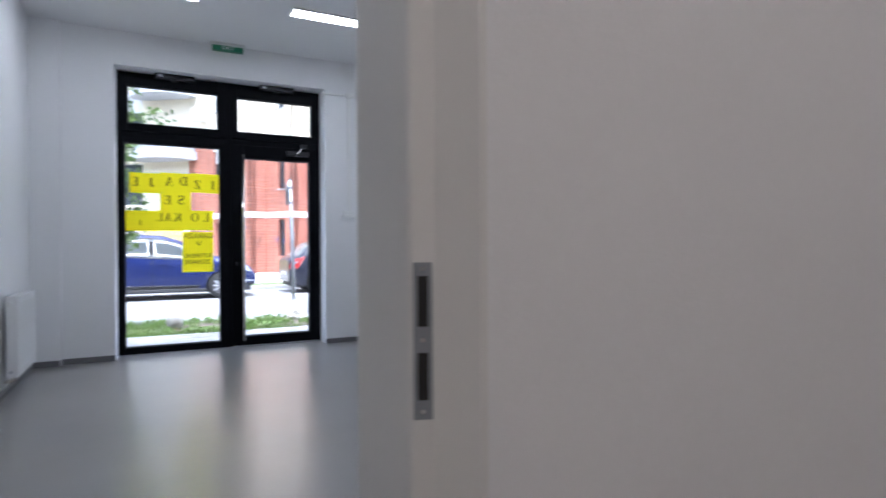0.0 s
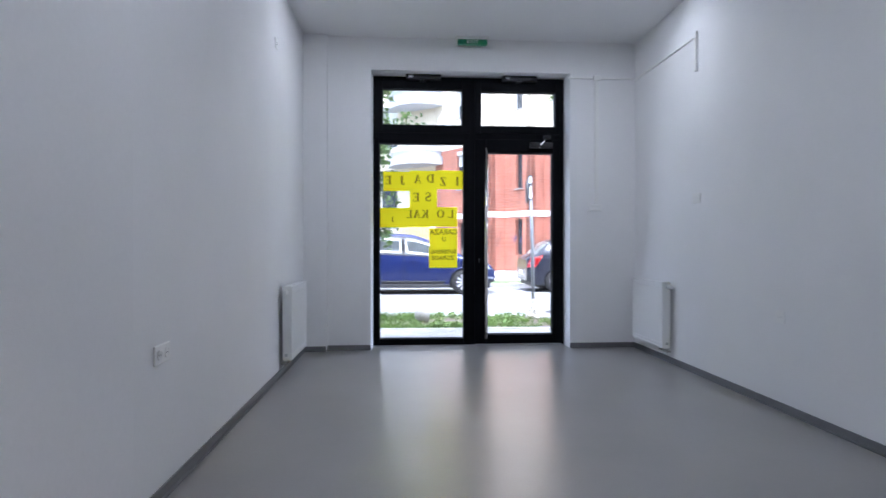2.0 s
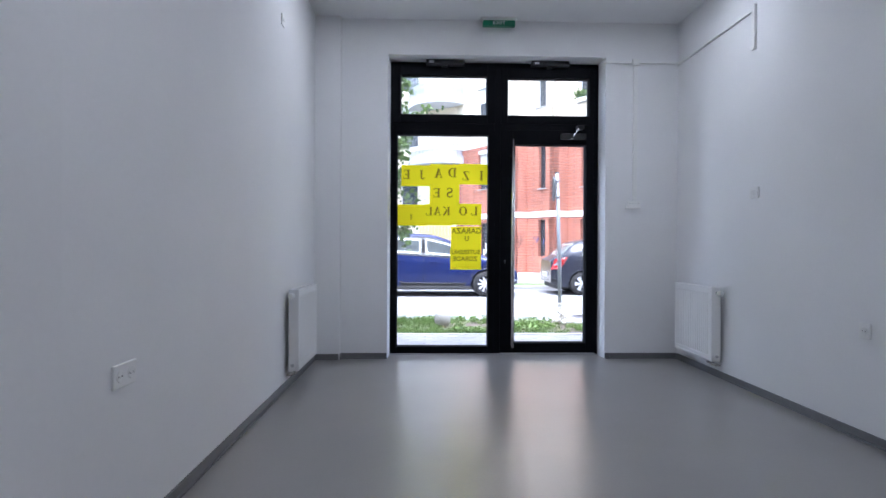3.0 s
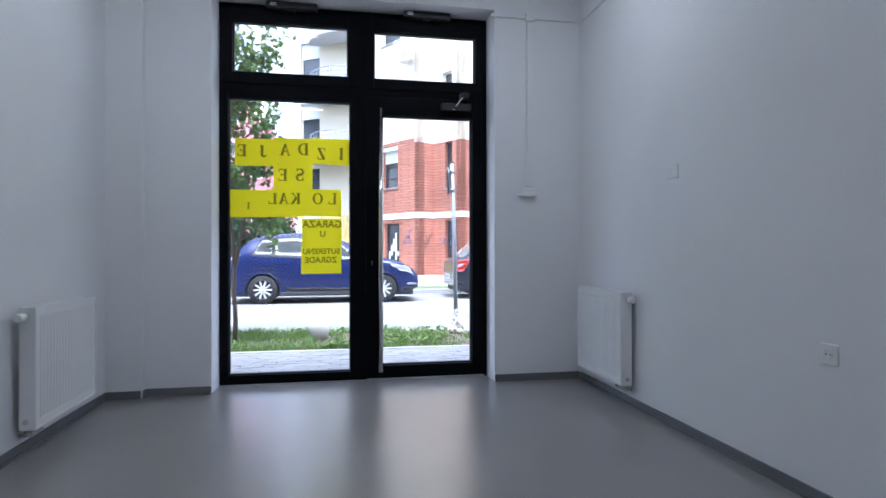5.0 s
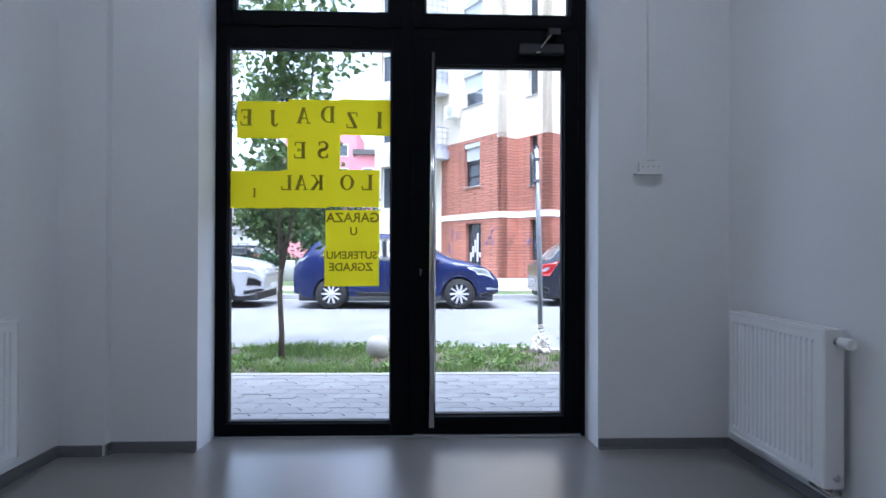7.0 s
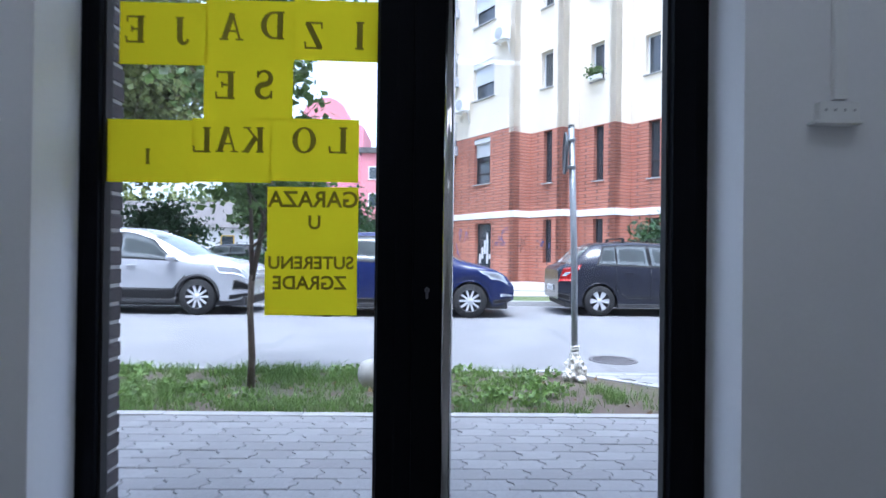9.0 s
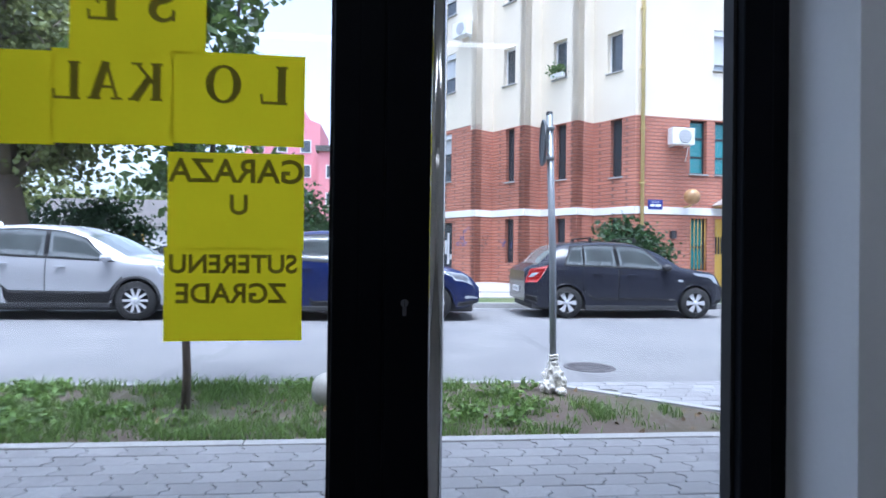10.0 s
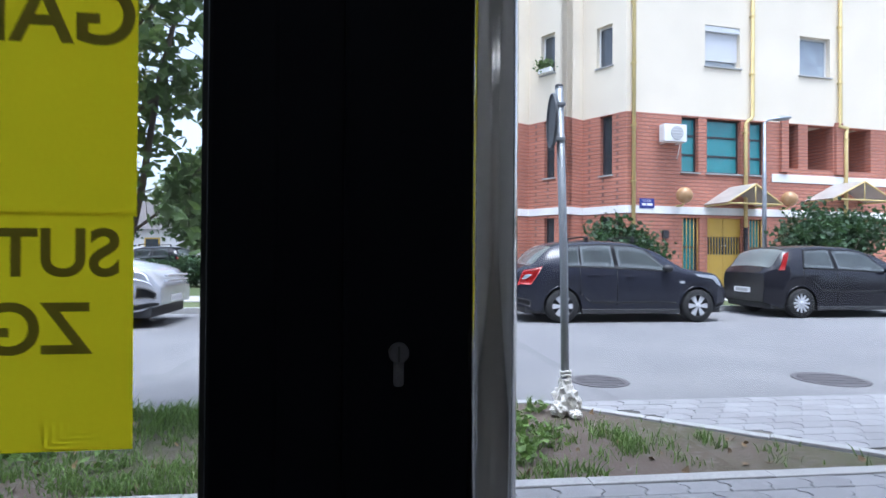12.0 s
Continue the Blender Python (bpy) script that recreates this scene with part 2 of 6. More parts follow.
CARBLUE, CARGREY, CARBLACK, CARSILVER = carpaint("dark_blue_paint", (0.009, 0.016, 0.075)), carpaint("charcoal_paint", (0.017, 0.019, 0.030)), carpaint("black_car_paint", (0.009, 0.009, 0.014)), carpaint("silver_paint", (0.52, 0.53, 0.56), 0.5)
TYRE = material("tyre_rubber", (0.018, 0.018, 0.018), 0.85, grain=0.1, stain=0.1)
RIM = material("alloy_rim", (0.58, 0.59, 0.61), 0.35, 0.2, stain=0.06)
CARGLASS = material("tinted_car_glass", (0.13, 0.15, 0.15), 0.05, stain=0.3, stain_scale=3, spec=0.8)
REDLAMP = material("red_lamp_lens", (0.45, 0.015, 0.015), 0.15, stain=0.05)
CLEARLAMP = material("clear_lamp_lens", (0.55, 0.58, 0.62), 0.12, 0.3, stain=0.1, stain_scale=20)
TRIM = material("unpainted_bumper", (0.03, 0.03, 0.032), 0.6, stain=0.05)


# ---- shapes ----
def add_box(bm, a, b, bevel=0.0, m=None):
    vs = [bm.verts.new((x, y, z)) for x in (a[0], b[0]) for y in (a[1], b[1]) for z in (a[2], b[2])]
    fs = [bm.faces.new([vs[i] for i in f]) for f in ((0, 1, 3, 2), (4, 6, 7, 5), (0, 4, 5, 1), (2, 3, 7, 6), (0, 2, 6, 4), (1, 5, 7, 3))]
    if bevel:
        r = bmesh.ops.bevel(bm, geom=list({e for f in fs for e in f.edges}), offset=bevel, segments=2, affect="EDGES", profile=0.5)
        vs = list({v for f in r["faces"] for v in f.verts} | {v for v in vs if v.is_valid})
    if m:
        bmesh.ops.transform(bm, matrix=m, verts=vs)
    return bm


def box(a, b, bevel=0.0, m=None):
    return add_box(bmesh.new(), a, b, bevel, m)


def add_tube(bm, pts, radii, seg=8, caps=True):
    """A round bar along points, with a radius for each."""
    rings = []
    pts = [Vector(p) for p in pts]
    side = None
    for i, p in enumerate(pts):
        d = (pts[min(i + 1, len(pts) - 1)] - pts[max(i - 1, 0)]).normalized()
        if side is None:
            side = d.orthogonal().normalized()
        side = (side - d * side.dot(d)).normalized()
        up = d.cross(side)
        r = radii[i] if isinstance(radii, (list, tuple)) else radii
        rings.append([bm.verts.new(p + r * (math.cos(a) * side + math.sin(a) * up)) for a in (2 * math.pi * k / seg for k in range(seg))])
    for a, b in zip(rings, rings[1:]):
        for k in range(seg):
            bm.faces.new((a[k], a[(k + 1) % seg], b[(k + 1) % seg], b[k])).smooth = True
    if caps:
        bm.faces.new(rings[0][::-1]), bm.faces.new(rings[-1])
    return bm


def tube(pts, radii, seg=8):
    return add_tube(bmesh.new(), pts, radii, seg)


def add_prism(bm, poly, z0, z1):
    """An upright block over a plan polygon (counter-clockwise)."""
    lo, hi = [bm.verts.new((x, y, z0)) for x, y in poly], [bm.verts.new((x, y, z1)) for x, y in poly]
    bm.faces.new(lo[::-1]), bm.faces.new(hi)
    for i in range(len(poly)):
        j = (i + 1) % len(poly)
        bm.faces.new((lo[i], lo[j], hi[j], hi[i]))
    return bm


def prism(poly, z0, z1):
    return add_prism(bmesh.new(), poly, z0, z1)


def lathe(profile, seg=24, caps=True):
    """A turned shape round the z axis, from (radius, height) pairs."""
    bm = bmesh.new()
    rings = [[bm.verts.new((r * math.cos(2 * math.pi * k / seg), r * math.sin(2 * math.pi * k / seg), z)) for k in range(seg)] for r, z in profile]
    for a, b in zip(rings, rings[1:]):
        for k in range(seg):
            bm.faces.new((a[k], a[(k + 1) % seg], b[(k + 1) % seg], b[k])).smooth = True
    if caps:
        bm.faces.new(rings[0][::-1]), bm.faces.new(rings[-1])
    return bm


def moved(bm, m):
    bmesh.ops.transform(bm, matrix=m, verts=bm.verts)
    return bm


def mesh(name, bm, mat):
    bmesh.ops.recalc_face_normals(bm, faces=bm.faces)
    me = bpy.data.meshes.new(name)
    bm.to_mesh(me)
    bm.free()
    me.materials.append(mat)
    return me


def part(name, bm, mat, parent, label=""):
    ob = new(name, mesh(name, bm, mat))
    ob.parent = parent
    return tagged(ob, label)


def thing(name, label, category, at=None, group=""):
    ob = new(name)
    if at is not None:
        ob.matrix_basis = at
    return tagged(ob, label, category, group)


def solid(name, bm, mat, label, category, at=None, group=""):
    ob = new(name, mesh(name, bm, mat))
    if at is not None:
        ob.matrix_basis = at
    return tagged(ob, label, category, group)


def setting(name, bm, mat, label="", category=""):
    return tagged(new(name, mesh(name, bm, mat)), label, category, kind="structure")


def lettering(text, size, depth=0.0006, bold=0.0, mirror=False):
    """A word as a mesh, standing in the xz plane, centred."""
    cu = bpy.data.curves.new("word", "FONT")
    cu.body, cu.size, cu.extrude, cu.align_x, cu.align_y, cu.offset = text, size, depth, "CENTER", "CENTER", bold
    ob = bpy.data.objects.new("word", cu)
    me = ob.to_mesh()
    bm = bmesh.new()
    bm.from_mesh(me)
    ob.to_mesh_clear()
    bpy.data.objects.remove(ob)
    moved(bm, pose(0, 0, 0, 90))
    if mirror:
        moved(bm, Matrix.Diagonal((-1, 1, 1, 1)))
    return bm


def holed(u1, z0, z1, holes, depth):
    """A wall in the xz plane (front at y = 0, back at y = depth), pierced by holes (u0, u1, z0, z1)."""
    bm = bmesh.new()
    us = sorted({0, u1, *(h[0] for h in holes), *(h[1] for h in holes)})
    zs = sorted({z0, z1, *(h[2] for h in holes), *(h[3] for h in holes)})
    vert = {}
    def v(u, y, z):
        k = (round(u, 4), y, round(z, 4))
        if k not in vert:
            vert[k] = bm.verts.new((u, y, z))
        return vert[k]
    def full(i, j):
        if not (0 <= i < len(us) - 1 and 0 <= j < len(zs) - 1):
            return False
        u, z = (us[i] + us[i + 1]) / 2, (zs[j] + zs[j + 1]) / 2
        return not any(h[0] < u < h[1] and h[2] < z < h[3] for h in holes)
    for i in range(len(us) - 1):
        for j in range(len(zs) - 1):
            if not full(i, j):
                continue
            a, b, c, d = us[i], us[i + 1], zs[j], zs[j + 1]
            bm.faces.new((v(a, 0, c), v(b, 0, c), v(b, 0, d), v(a, 0, d)))
            bm.faces.new((v(a, depth, c), v(a, depth, d), v(b, depth, d), v(b, depth, c)))
            for p, q, ok in (((a, c), (a, d), full(i - 1, j)), ((b, d), (b, c), full(i + 1, j)), ((b, c), (a, c), full(i, j - 1)), ((a, d), (b, d), full(i, j + 1))):
                if not ok:
                    bm.faces.new((v(p[0], 0, p[1]), v(p[0], depth, p[1]), v(q[0], depth, q[1]), v(q[0], 0, q[1])))
    return bm


def smooth(ob):
    ob.data.polygons.foreach_set("use_smooth", [True] * len(ob.data.polygons))
    return ob


# ---- the shop room: shell ----
XL, XR, YF, ZC = -0.896, 2.532, 6.77, 3.185           # left, right and front wall faces, ceiling
OL, OR, OT = -0.226, 1.838, 2.858                      # the shopfront's opening
setting("floor", box((-1.7, -1.9, -0.2), (2.75, 7.05, 0)), LINO, "grey sheet floor with a soft sheen", "floor")
setting("ceiling", box((-1.7, -1.9, ZC), (2.75, 7.25, ZC + 0.2)), CEILING, "plain white painted ceiling", "ceiling")
setting("wall_west", box((XL - 0.25, 1.006, 0), (XL, YF, ZC)), PAINT, "white painted side wall", "wall")
setting("wall_east", box((XR, 1.006, 0), (XR + 0.22, YF, ZC)), PAINT, "white painted side wall", "wall")
north = setting("wall_north", moved(holed(4.0, 0, ZC, [(OL + 1.3, OR + 1.3, 0, OT)], 0.40), pose(-1.3, YF, 0)), PAINT, "white front wall round the shopfront", "wall")
setting("pilaster", box((XL, 1.95, 0), (-0.74, 2.75, ZC)), PAINT, "white painted pier on the side wall", "pier")
setting("corner_pier", box((XL, 6.715, 0), (-0.66, YF, ZC)), PAINT, "shallow white corner pier", "pier")
setting("wall_south", box((0.372, 0.85, 0), (XR + 0.22, 1.005, ZC)), PAINT, "white painted wall beside the inner doorway", "wall")
setting("wall_south_2", box((-1.5, 0.85, 0), (-0.70, 1.005, ZC)), PAINT, "white painted wall beside the inner doorway", "wall")
setting("wall_over_door", box((-0.70, 0.85, 2.10), (0.372, 1.005, ZC)), PAINT, "white wall over the inner doorway", "wall")
setting("wall_back", box((-1.7, -1.9, 0), (2.75, -1.7, ZC)), PAINT, "plain wall behind the inner doorway", "wall")
setting("wall_back_2", box((-1.7, -1.7, 0), (-1.5, 0.99, ZC)), PAINT, "plain wall behind the inner doorway", "wall")
setting("wall_back_3", box((1.6, -1.7, 0), (1.8, 0.849, ZC)), PAINT, "plain wall behind the inner doorway", "wall")

# skirting, butted end to end
def skirting(a, b):
    (x0, y0), (x1, y1) = a, b
    d = Vector((x1 - x0, y1 - y0, 0))
    bm = box((0, -0.010, 0), (d.length, 0, 0.052), 0.003)
    add_box(bm, (0, -0.022, 0), (d.length, -0.0098, 0.010))
    setting("baseboard", moved(bm, pose(x0, y0, 0, 0, 0, math.degrees(math.atan2(d.y, d.x)))), SKIRT, "grey skirting turned up from the floor sheet", "skirting")
skirting((XR, YF), (XR, 1.006))
skirting((OR, YF), (XR - 0.011, YF))
skirting((-0.66, YF), (OL, YF))
skirting((-0.66, 6.715), (-0.66, YF - 0.011))
skirting((XL, 6.715), (-0.67, 6.715))
skirting((XL, 2.75), (XL, 6.704))
skirting((-0.74, 2.75), (XL + 0.011, 2.75))
skirting((-0.74, 1.95), (-0.74, 2.74))

# inner doorway: lining with a rebate, and its strike plate
frame_door = thing("door_1", "white lacquered inner door frame with a steel strike plate", "door frame")
tagged(frame_door, kind="structure")
lining = [(0.3715, 0.848), (0.3715, 1.008), (0.302, 1.008), (0.296, 1.003), (0.2955, 0.992), (0.308, 0.890), (0.311, 0.886), (0.332, 0.880), (0.364, 0.848)]
part("door_lining", prism(lining[::-1], 0, 2.10), LACQUER, frame_door)
part("head_lining", box((-0.70, 0.848, 2.06), (0.294, 1.004, 2.099), 0.003), LACQUER, frame_door)
on_rebate = pose(0.311, 0.886, 0, 0, 0, math.degrees(math.atan2(-0.006, 0.021)))
strike = part("strike_plate", moved(box((0.001, -0.0012, 0.919), (0.0195, 0.0005, 1.069), 0.0008), on_rebate), ZINC, frame_door, "steel strike plate")
for z0, z1 in ((0.938, 0.983), (1.008, 1.056)):
    part("latch_hole", moved(box((0.005, -0.0022, z0), (0.0150, -0.0011, z1)), on_rebate), GASKET, strike, "dark latch hole")
for z in (0.927, 0.995, 1.063):
    part("screw", moved(lathe([(0.0022, 0), (0.0022, 0.0006)], 10), on_rebate @ pose(0.010, -0.0012, z, 90)), CHROME, strike)

# ---- the shopfront ----
YA, YB = 6.97, 7.045                                # inner and outer face of the frame
front = tagged(thing("window_1", "dark anthracite aluminium shopfront with a glazed door and two fanlights", "shopfront"), kind="structure")
def bar(name, a, b, parent=front, bevel=0.004, y0=YA, y1=YB):
    return part(name, box((a[0], y0, a[1]), (b[0], y1, b[1]), bevel), ANTHRACITE, parent)
bar("jamb", (-0.224, 0.0), (-0.190, 2.852))
bar("jamb", (1.775, 0.0), (1.836, 2.852))
setting("reveal_plaster", prism([(OL, YF + 0.004), (-0.212, 6.968), (OL, 6.968)], 0, OT), PAINT, "white plastered splay beside the shopfront", "reveal")
setting("reveal_plaster_2", prism([(OR, YF + 0.004), (OR, 6.968), (1.826, 6.968)], 0, OT), PAINT, "white plastered splay beside the shopfront", "reveal")
bar("mullion", (0.800, 0.0), (0.872, 2.815))
bar("head", (-0.190, 2.815), (1.775, 2.852))
bar("transom", (-0.190, 2.190), (0.800, 2.265))
bar("transom", (0.872, 2.190), (1.775, 2.265))
bar("bottom_rail", (-0.190, 0.0), (0.805, 0.030))
part("threshold", box((0.895, 6.945, 0.0), (1.80, 7.05, 0.016), 0.003), ALU, front, "pale aluminium threshold")
part("sill_strip", box((OL, 6.950, 0.0), (0.895, 6.969, 0.010), 0.002), ALU, front, "thin aluminium floor strip")

def sash(name, x0, x1, z0, z1, gx0, gx1, gz0, gz1, lift):
    """A glazed leaf: four rails, gasket, glazing beads and a pane."""
    leaf = part(name, box((x0, YA - lift, z0), (gx0, YB - 0.006, z1), 0.005), ANTHRACITE, front)
    part("stile", box((gx1, YA - lift, z0), (x1, YB - 0.006, z1), 0.005), ANTHRACITE, leaf)
    part("rail", box((gx0, YA - lift, z0), (gx1, YB - 0.006, gz0), 0.004), ANTHRACITE, leaf)
    part("rail", box((gx0, YA - lift, gz1), (gx1, YB - 0.006, z1), 0.004), ANTHRACITE, leaf)
    g = 0.009
    bm = box((gx0, 6.988, gz0), (gx0 + g, 7.03, gz1))
    add_box(bm, (gx1 - g, 6.988, gz0), (gx1, 7.03, gz1)), add_box(bm, (gx0 + g, 6.988, gz0), (gx1 - g, 7.03, gz0 + g)), add_box(bm, (gx0 + g, 6.988, gz1 - g), (gx1 - g, 7.03, gz1))
    part("gasket", bm, GASKET, leaf)
    pane = part("pane", box((gx0 + g, 7.005, gz0 + g), (gx1 - g, 7.011, gz1 - g)), GLASS, leaf)
    pane.visible_shadow = False
    return leaf
sash("fixed_sash", -0.196, 0.808, 0.022, 2.198, -0.150, 0.747, 0.076, 2.148, 0.002)
sash("fanlight", -0.196, 0.808, 2.258, 2.822, -0.118, 0.730, 2.340, 2.724, 0.010)
sash("fanlight", 0.864, 1.783, 2.258, 2.822, 0.928, 1.736, 2.338, 2.710, 0.010)
leaf = sash("door_leaf", 0.862, 1.783, 0.018, 2.198, 0.985, 1.706, 0.113, 2.058, 0.012)
grip = part("pull_bar", tube([(0.971, 6.868, 0.085), (0.974, 6.868, 2.085)], 0.0175, 24), CHROME, leaf, "full-height brushed steel pull bar")
for z in (0.25, 1.935):
    part("standoff", tube([(0.971, 6.872, z), (0.945, 6.961, z)], 0.008, 12), CHROME, grip)
lock = part("lock_cylinder", moved(lathe([(0.0088, 0), (0.0088, 0.006), (0.0075, 0.0075)], 20), pose(0.910, 6.959, 0.918, 90)), IRON, front, "euro cylinder lock")
part("cylinder_body", box((0.9055, 6.9530, 0.889), (0.9145, 6.9595, 0.915), 0.003), IRON, lock)
part("key_slot", box((0.9091, 6.9505, 0.911), (0.9109, 6.9518, 0.924)), GASKET, lock)
for x in (0.03, 0.62, 1.02, 1.60):
    part("hinge", box((x, 6.955, 2.250), (x + 0.11, 6.9695, 2.268), 0.003), ANTHRACITE, front)

# openers over the fanlights
def opener(x0):
    o = thing("window_opener", "black fanlight opener box fixed under the lintel", "window opener", group="fanlight openers")
    part("body", box((x0, 6.885, 2.803), (x0 + 0.37, 6.957, 2.856), 0.010), BLACK, o)
    part("label_plate", box((x0 + 0.03, 6.8835, 2.820), (x0 + 0.075, 6.8849, 2.846), 0.001), ALU, o)
    part("bracket", box((x0 + 0.15, 6.90, 2.788), (x0 + 0.21, 6.958, 2.802), 0.002), BLACK, o)
    return o
opener(0.13), opener(1.15)

closer = thing("door_closer", "black hydraulic door closer with a folded steel arm", "door closer")
part("body", box((1.448, 6.905, 2.105), (1.690, 6.957, 2.160), 0.006), BLACK, closer)
part("arm", moved(box((-0.05, -0.006, -0.004), (0.05, 0.006, 0.004), 0.002), pose(1.585, 6.885, 2.165, 0, -52, 8)), CHROME, closer, "folded steel arm")
part("shoe", box((1.60, 6.880, 2.200), (1.665, 6.968, 2.238), 0.004), BLACK, closer)
part("pivot", moved(lathe([(0.014, 0), (0.014, 0.012)], 16), pose(1.545, 6.895, 2.097)), CHROME, closer)

# printed capitals with thick and thin strokes and foot serifs, drawn in a unit square: (points, widths)
def bow(cx, cz, rx, rz, a0, a1, n=14):
    return [(cx + rx * math.cos(math.radians(a0 + (a1 - a0) * k / n)), cz + rz * math.sin(math.radians(a0 + (a1 - a0) * k / n))) for k in range(n + 1)]
def swell(pts, thin, thick, cx, rx):
    return [thin + (thick - thin) * min(1, abs(x - cx) / rx) ** 2 for x, z in pts]
SER, FAT, FINE = 0.06, 0.19, 0.075
def stem(x, w=0.14):
    return [([(x, 0), (x, 1)], FAT), ([(x - w, 0.02), (x + w, 0.02)], SER), ([(x - w, 0.98), (x + w, 0.98)], SER)]
ring_ = bow(0.40, 0.5, 0.32, 0.47, 0, 360, 32)
bowl_ = [(0.16, 0.97)] + bow(0.34, 0.5, 0.36, 0.47, 90, -90, 16) + [(0.16, 0.03)]
hook_ = [(0.34, 1.0), (0.34, 0.25)] + bow(0.20, 0.22, 0.14, 0.20, 0, -170, 8)
snake_ = bow(0.30, 0.74, 0.21, 0.23, 30, 250, 12) + bow(0.28, 0.27, 0.23, 0.24, 70, -160, 14)
GLYPHS = {
    "I": (0.40, stem(0.20)),
    "L": (0.66, stem(0.16) + [([(0.16, 0.03), (0.62, 0.03)], FINE), ([(0.61, 0.0), (0.64, 0.26)], SER)]),
    "E": (0.66, stem(0.16) + [([(0.16, 0.97), (0.60, 0.97)], FINE), ([(0.16, 0.03), (0.62, 0.03)], FINE), ([(0.16, 0.51), (0.44, 0.51)], FINE),
                              ([(0.59, 1.0), (0.60, 0.77)], SER), ([(0.61, 0.0), (0.64, 0.25)], SER), ([(0.44, 0.40), (0.44, 0.62)], SER)]),
    "Z": (0.64, [([(0.54, 0.97), (0.10, 0.03)], FAT), ([(0.06, 0.97), (0.60, 0.97)], FINE), ([(0.04, 0.03), (0.60, 0.03)], FINE), ([(0.07, 1.0), (0.05, 0.76)], SER), ([(0.59, 0.0), (0.62, 0.26)], SER)]),
    "A": (0.80, [([(0.12, 0.0), (0.38, 1.0)], FINE), ([(0.38, 1.0), (0.66, 0.0)], FAT), ([(0.20, 0.33), (0.56, 0.33)], FINE), ([(0.0, 0.02), (0.26, 0.02)], SER), ([(0.50, 0.02), (0.80, 0.02)], SER)]),
    "K": (0.82, stem(0.16) + [([(0.20, 0.42), (0.62, 0.98)], FINE), ([(0.32, 0.60), (0.68, 0.0)], FAT), ([(0.50, 0.98), (0.76, 0.98)], SER), ([(0.54, 0.02), (0.82, 0.02)], SER)]),
    "D": (0.78, stem(0.16) + [(bowl_, swell(bowl_, FINE, FAT, 0.30, 0.40))]),
    "O": (0.80, [(ring_, swell(ring_, FINE, FAT, 0.40, 0.32))]),
    "J": (0.52, [(hook_, [FAT] * 2 + [FAT - (FAT - FINE) * k / 8 for k in range(9)]), ([(0.20, 0.98), (0.48, 0.98)], SER)]),
    "S": (0.58, [(snake_, [FINE + (FAT - FINE) * math.sin(math.pi * k / (len(snake_) - 1)) ** 2 for k in range(len(snake_))]), ([(0.50, 0.74), (0.50, 0.98)], SER), ([(0.07, 0.02), (0.07, 0.28)], SER)]),
}
def serif_letter(ch, size):
    """One capital as thin raised strokes in the xz plane, mirrored, centred."""
    wide, strokes = GLYPHS[ch]
    bm = bmesh.new()
    for k, (pts, w) in enumerate(strokes):
        y = -0.00004 * k
        pts = [Vector((p[0], 0, p[1])) for p in pts]
        w = w if isinstance(w, list) else [w] * len(pts)
        rows = []
        for i, p in enumerate(pts):
            d = (pts[min(i + 1, len(pts) - 1)] - pts[max(i - 1, 0)]).normalized()
            side = Vector((-d.z, 0, d.x)) * w[i] / 2
            rows.append([bm.verts.new((-(q.x - wide / 2) * size * 1.1, y + dy, (q.z - 0.5) * size)) for q in (p + side, p - side) for dy in (0.0002, -0.0002)])
        for a, b in zip(rows, rows[1:]):
            for q in ((0, 2), (3, 1), (1, 0), (2, 3)):
                bm.faces.new((a[q[0]], a[q[1]], b[q[1]], b[q[0]]))
        bm.faces.new([rows[0][q] for q in (0, 1, 3, 2)]), bm.faces.new([rows[-1][q] for q in (0, 2, 3, 1)])
    return bm


# ---- yellow sheets stuck on the pane, with their mirrored words ----
def sheet(x0, x1, z0, z1, words, layer, lean=0.0, label=""):
    """A sheet of paper, slightly bowed, on the inner face of the glass; words: (text, size, x, z) from its centre."""
    bm = bmesh.new()
    w, h = x1 - x0, z1 - z0
    N = 8
    grid = [[bm.verts.new((-w / 2 + w * i / N, -0.0022 * (i / N - 0.5) ** 2 * (1 + layer) - 0.0016 * (0.5 - j / N) ** 2, -h / 2 + h * j / N)) for i in range(N + 1)] for j in range(N + 1)]
    for j in range(N):
        for i in range(N):
            bm.faces.new((grid[j][i], grid[j][i + 1], grid[j + 1][i + 1], grid[j + 1][i]))
    bmesh.ops.solidify(bm, geom=bm.faces[:], thickness=0.0003)
    t = solid("paper_sheet", bm, PAPER, label, "notice", pose((x0 + x1) / 2, 7.0025 - 0.0012 * layer, (z0 + z1) / 2, 0, lean), "yellow notice sheets")
    for text, size, x, z in words:
        bm = lettering(text, size, 0.0002, 0.0012, True) if len(text) > 1 or text == "U" else serif_letter(text, size)
        part("lettering", moved(bm, pose(x, -0.0030, z)), INK, t, "dark mirrored lettering")
    return t
CAPS = "yellow notice sheet with mirrored printed capitals on the pane"
sheet(-0.107, 0.180, 1.645, 1.850, [("E", 0.088, -0.092, 0.012), ("J", 0.088, 0.060, 0.010)], 0, 0, CAPS)
sheet(0.172, 0.464, 1.660, 1.862, [("A", 0.088, -0.060, 0.012), ("D", 0.090, 0.075, 0.020)], 1, 0.6, CAPS)
sheet(0.460, 0.747, 1.666, 1.866, [("Z", 0.088, -0.076, -0.018), ("I", 0.090, 0.075, -0.014)], 2, 0.8, CAPS)
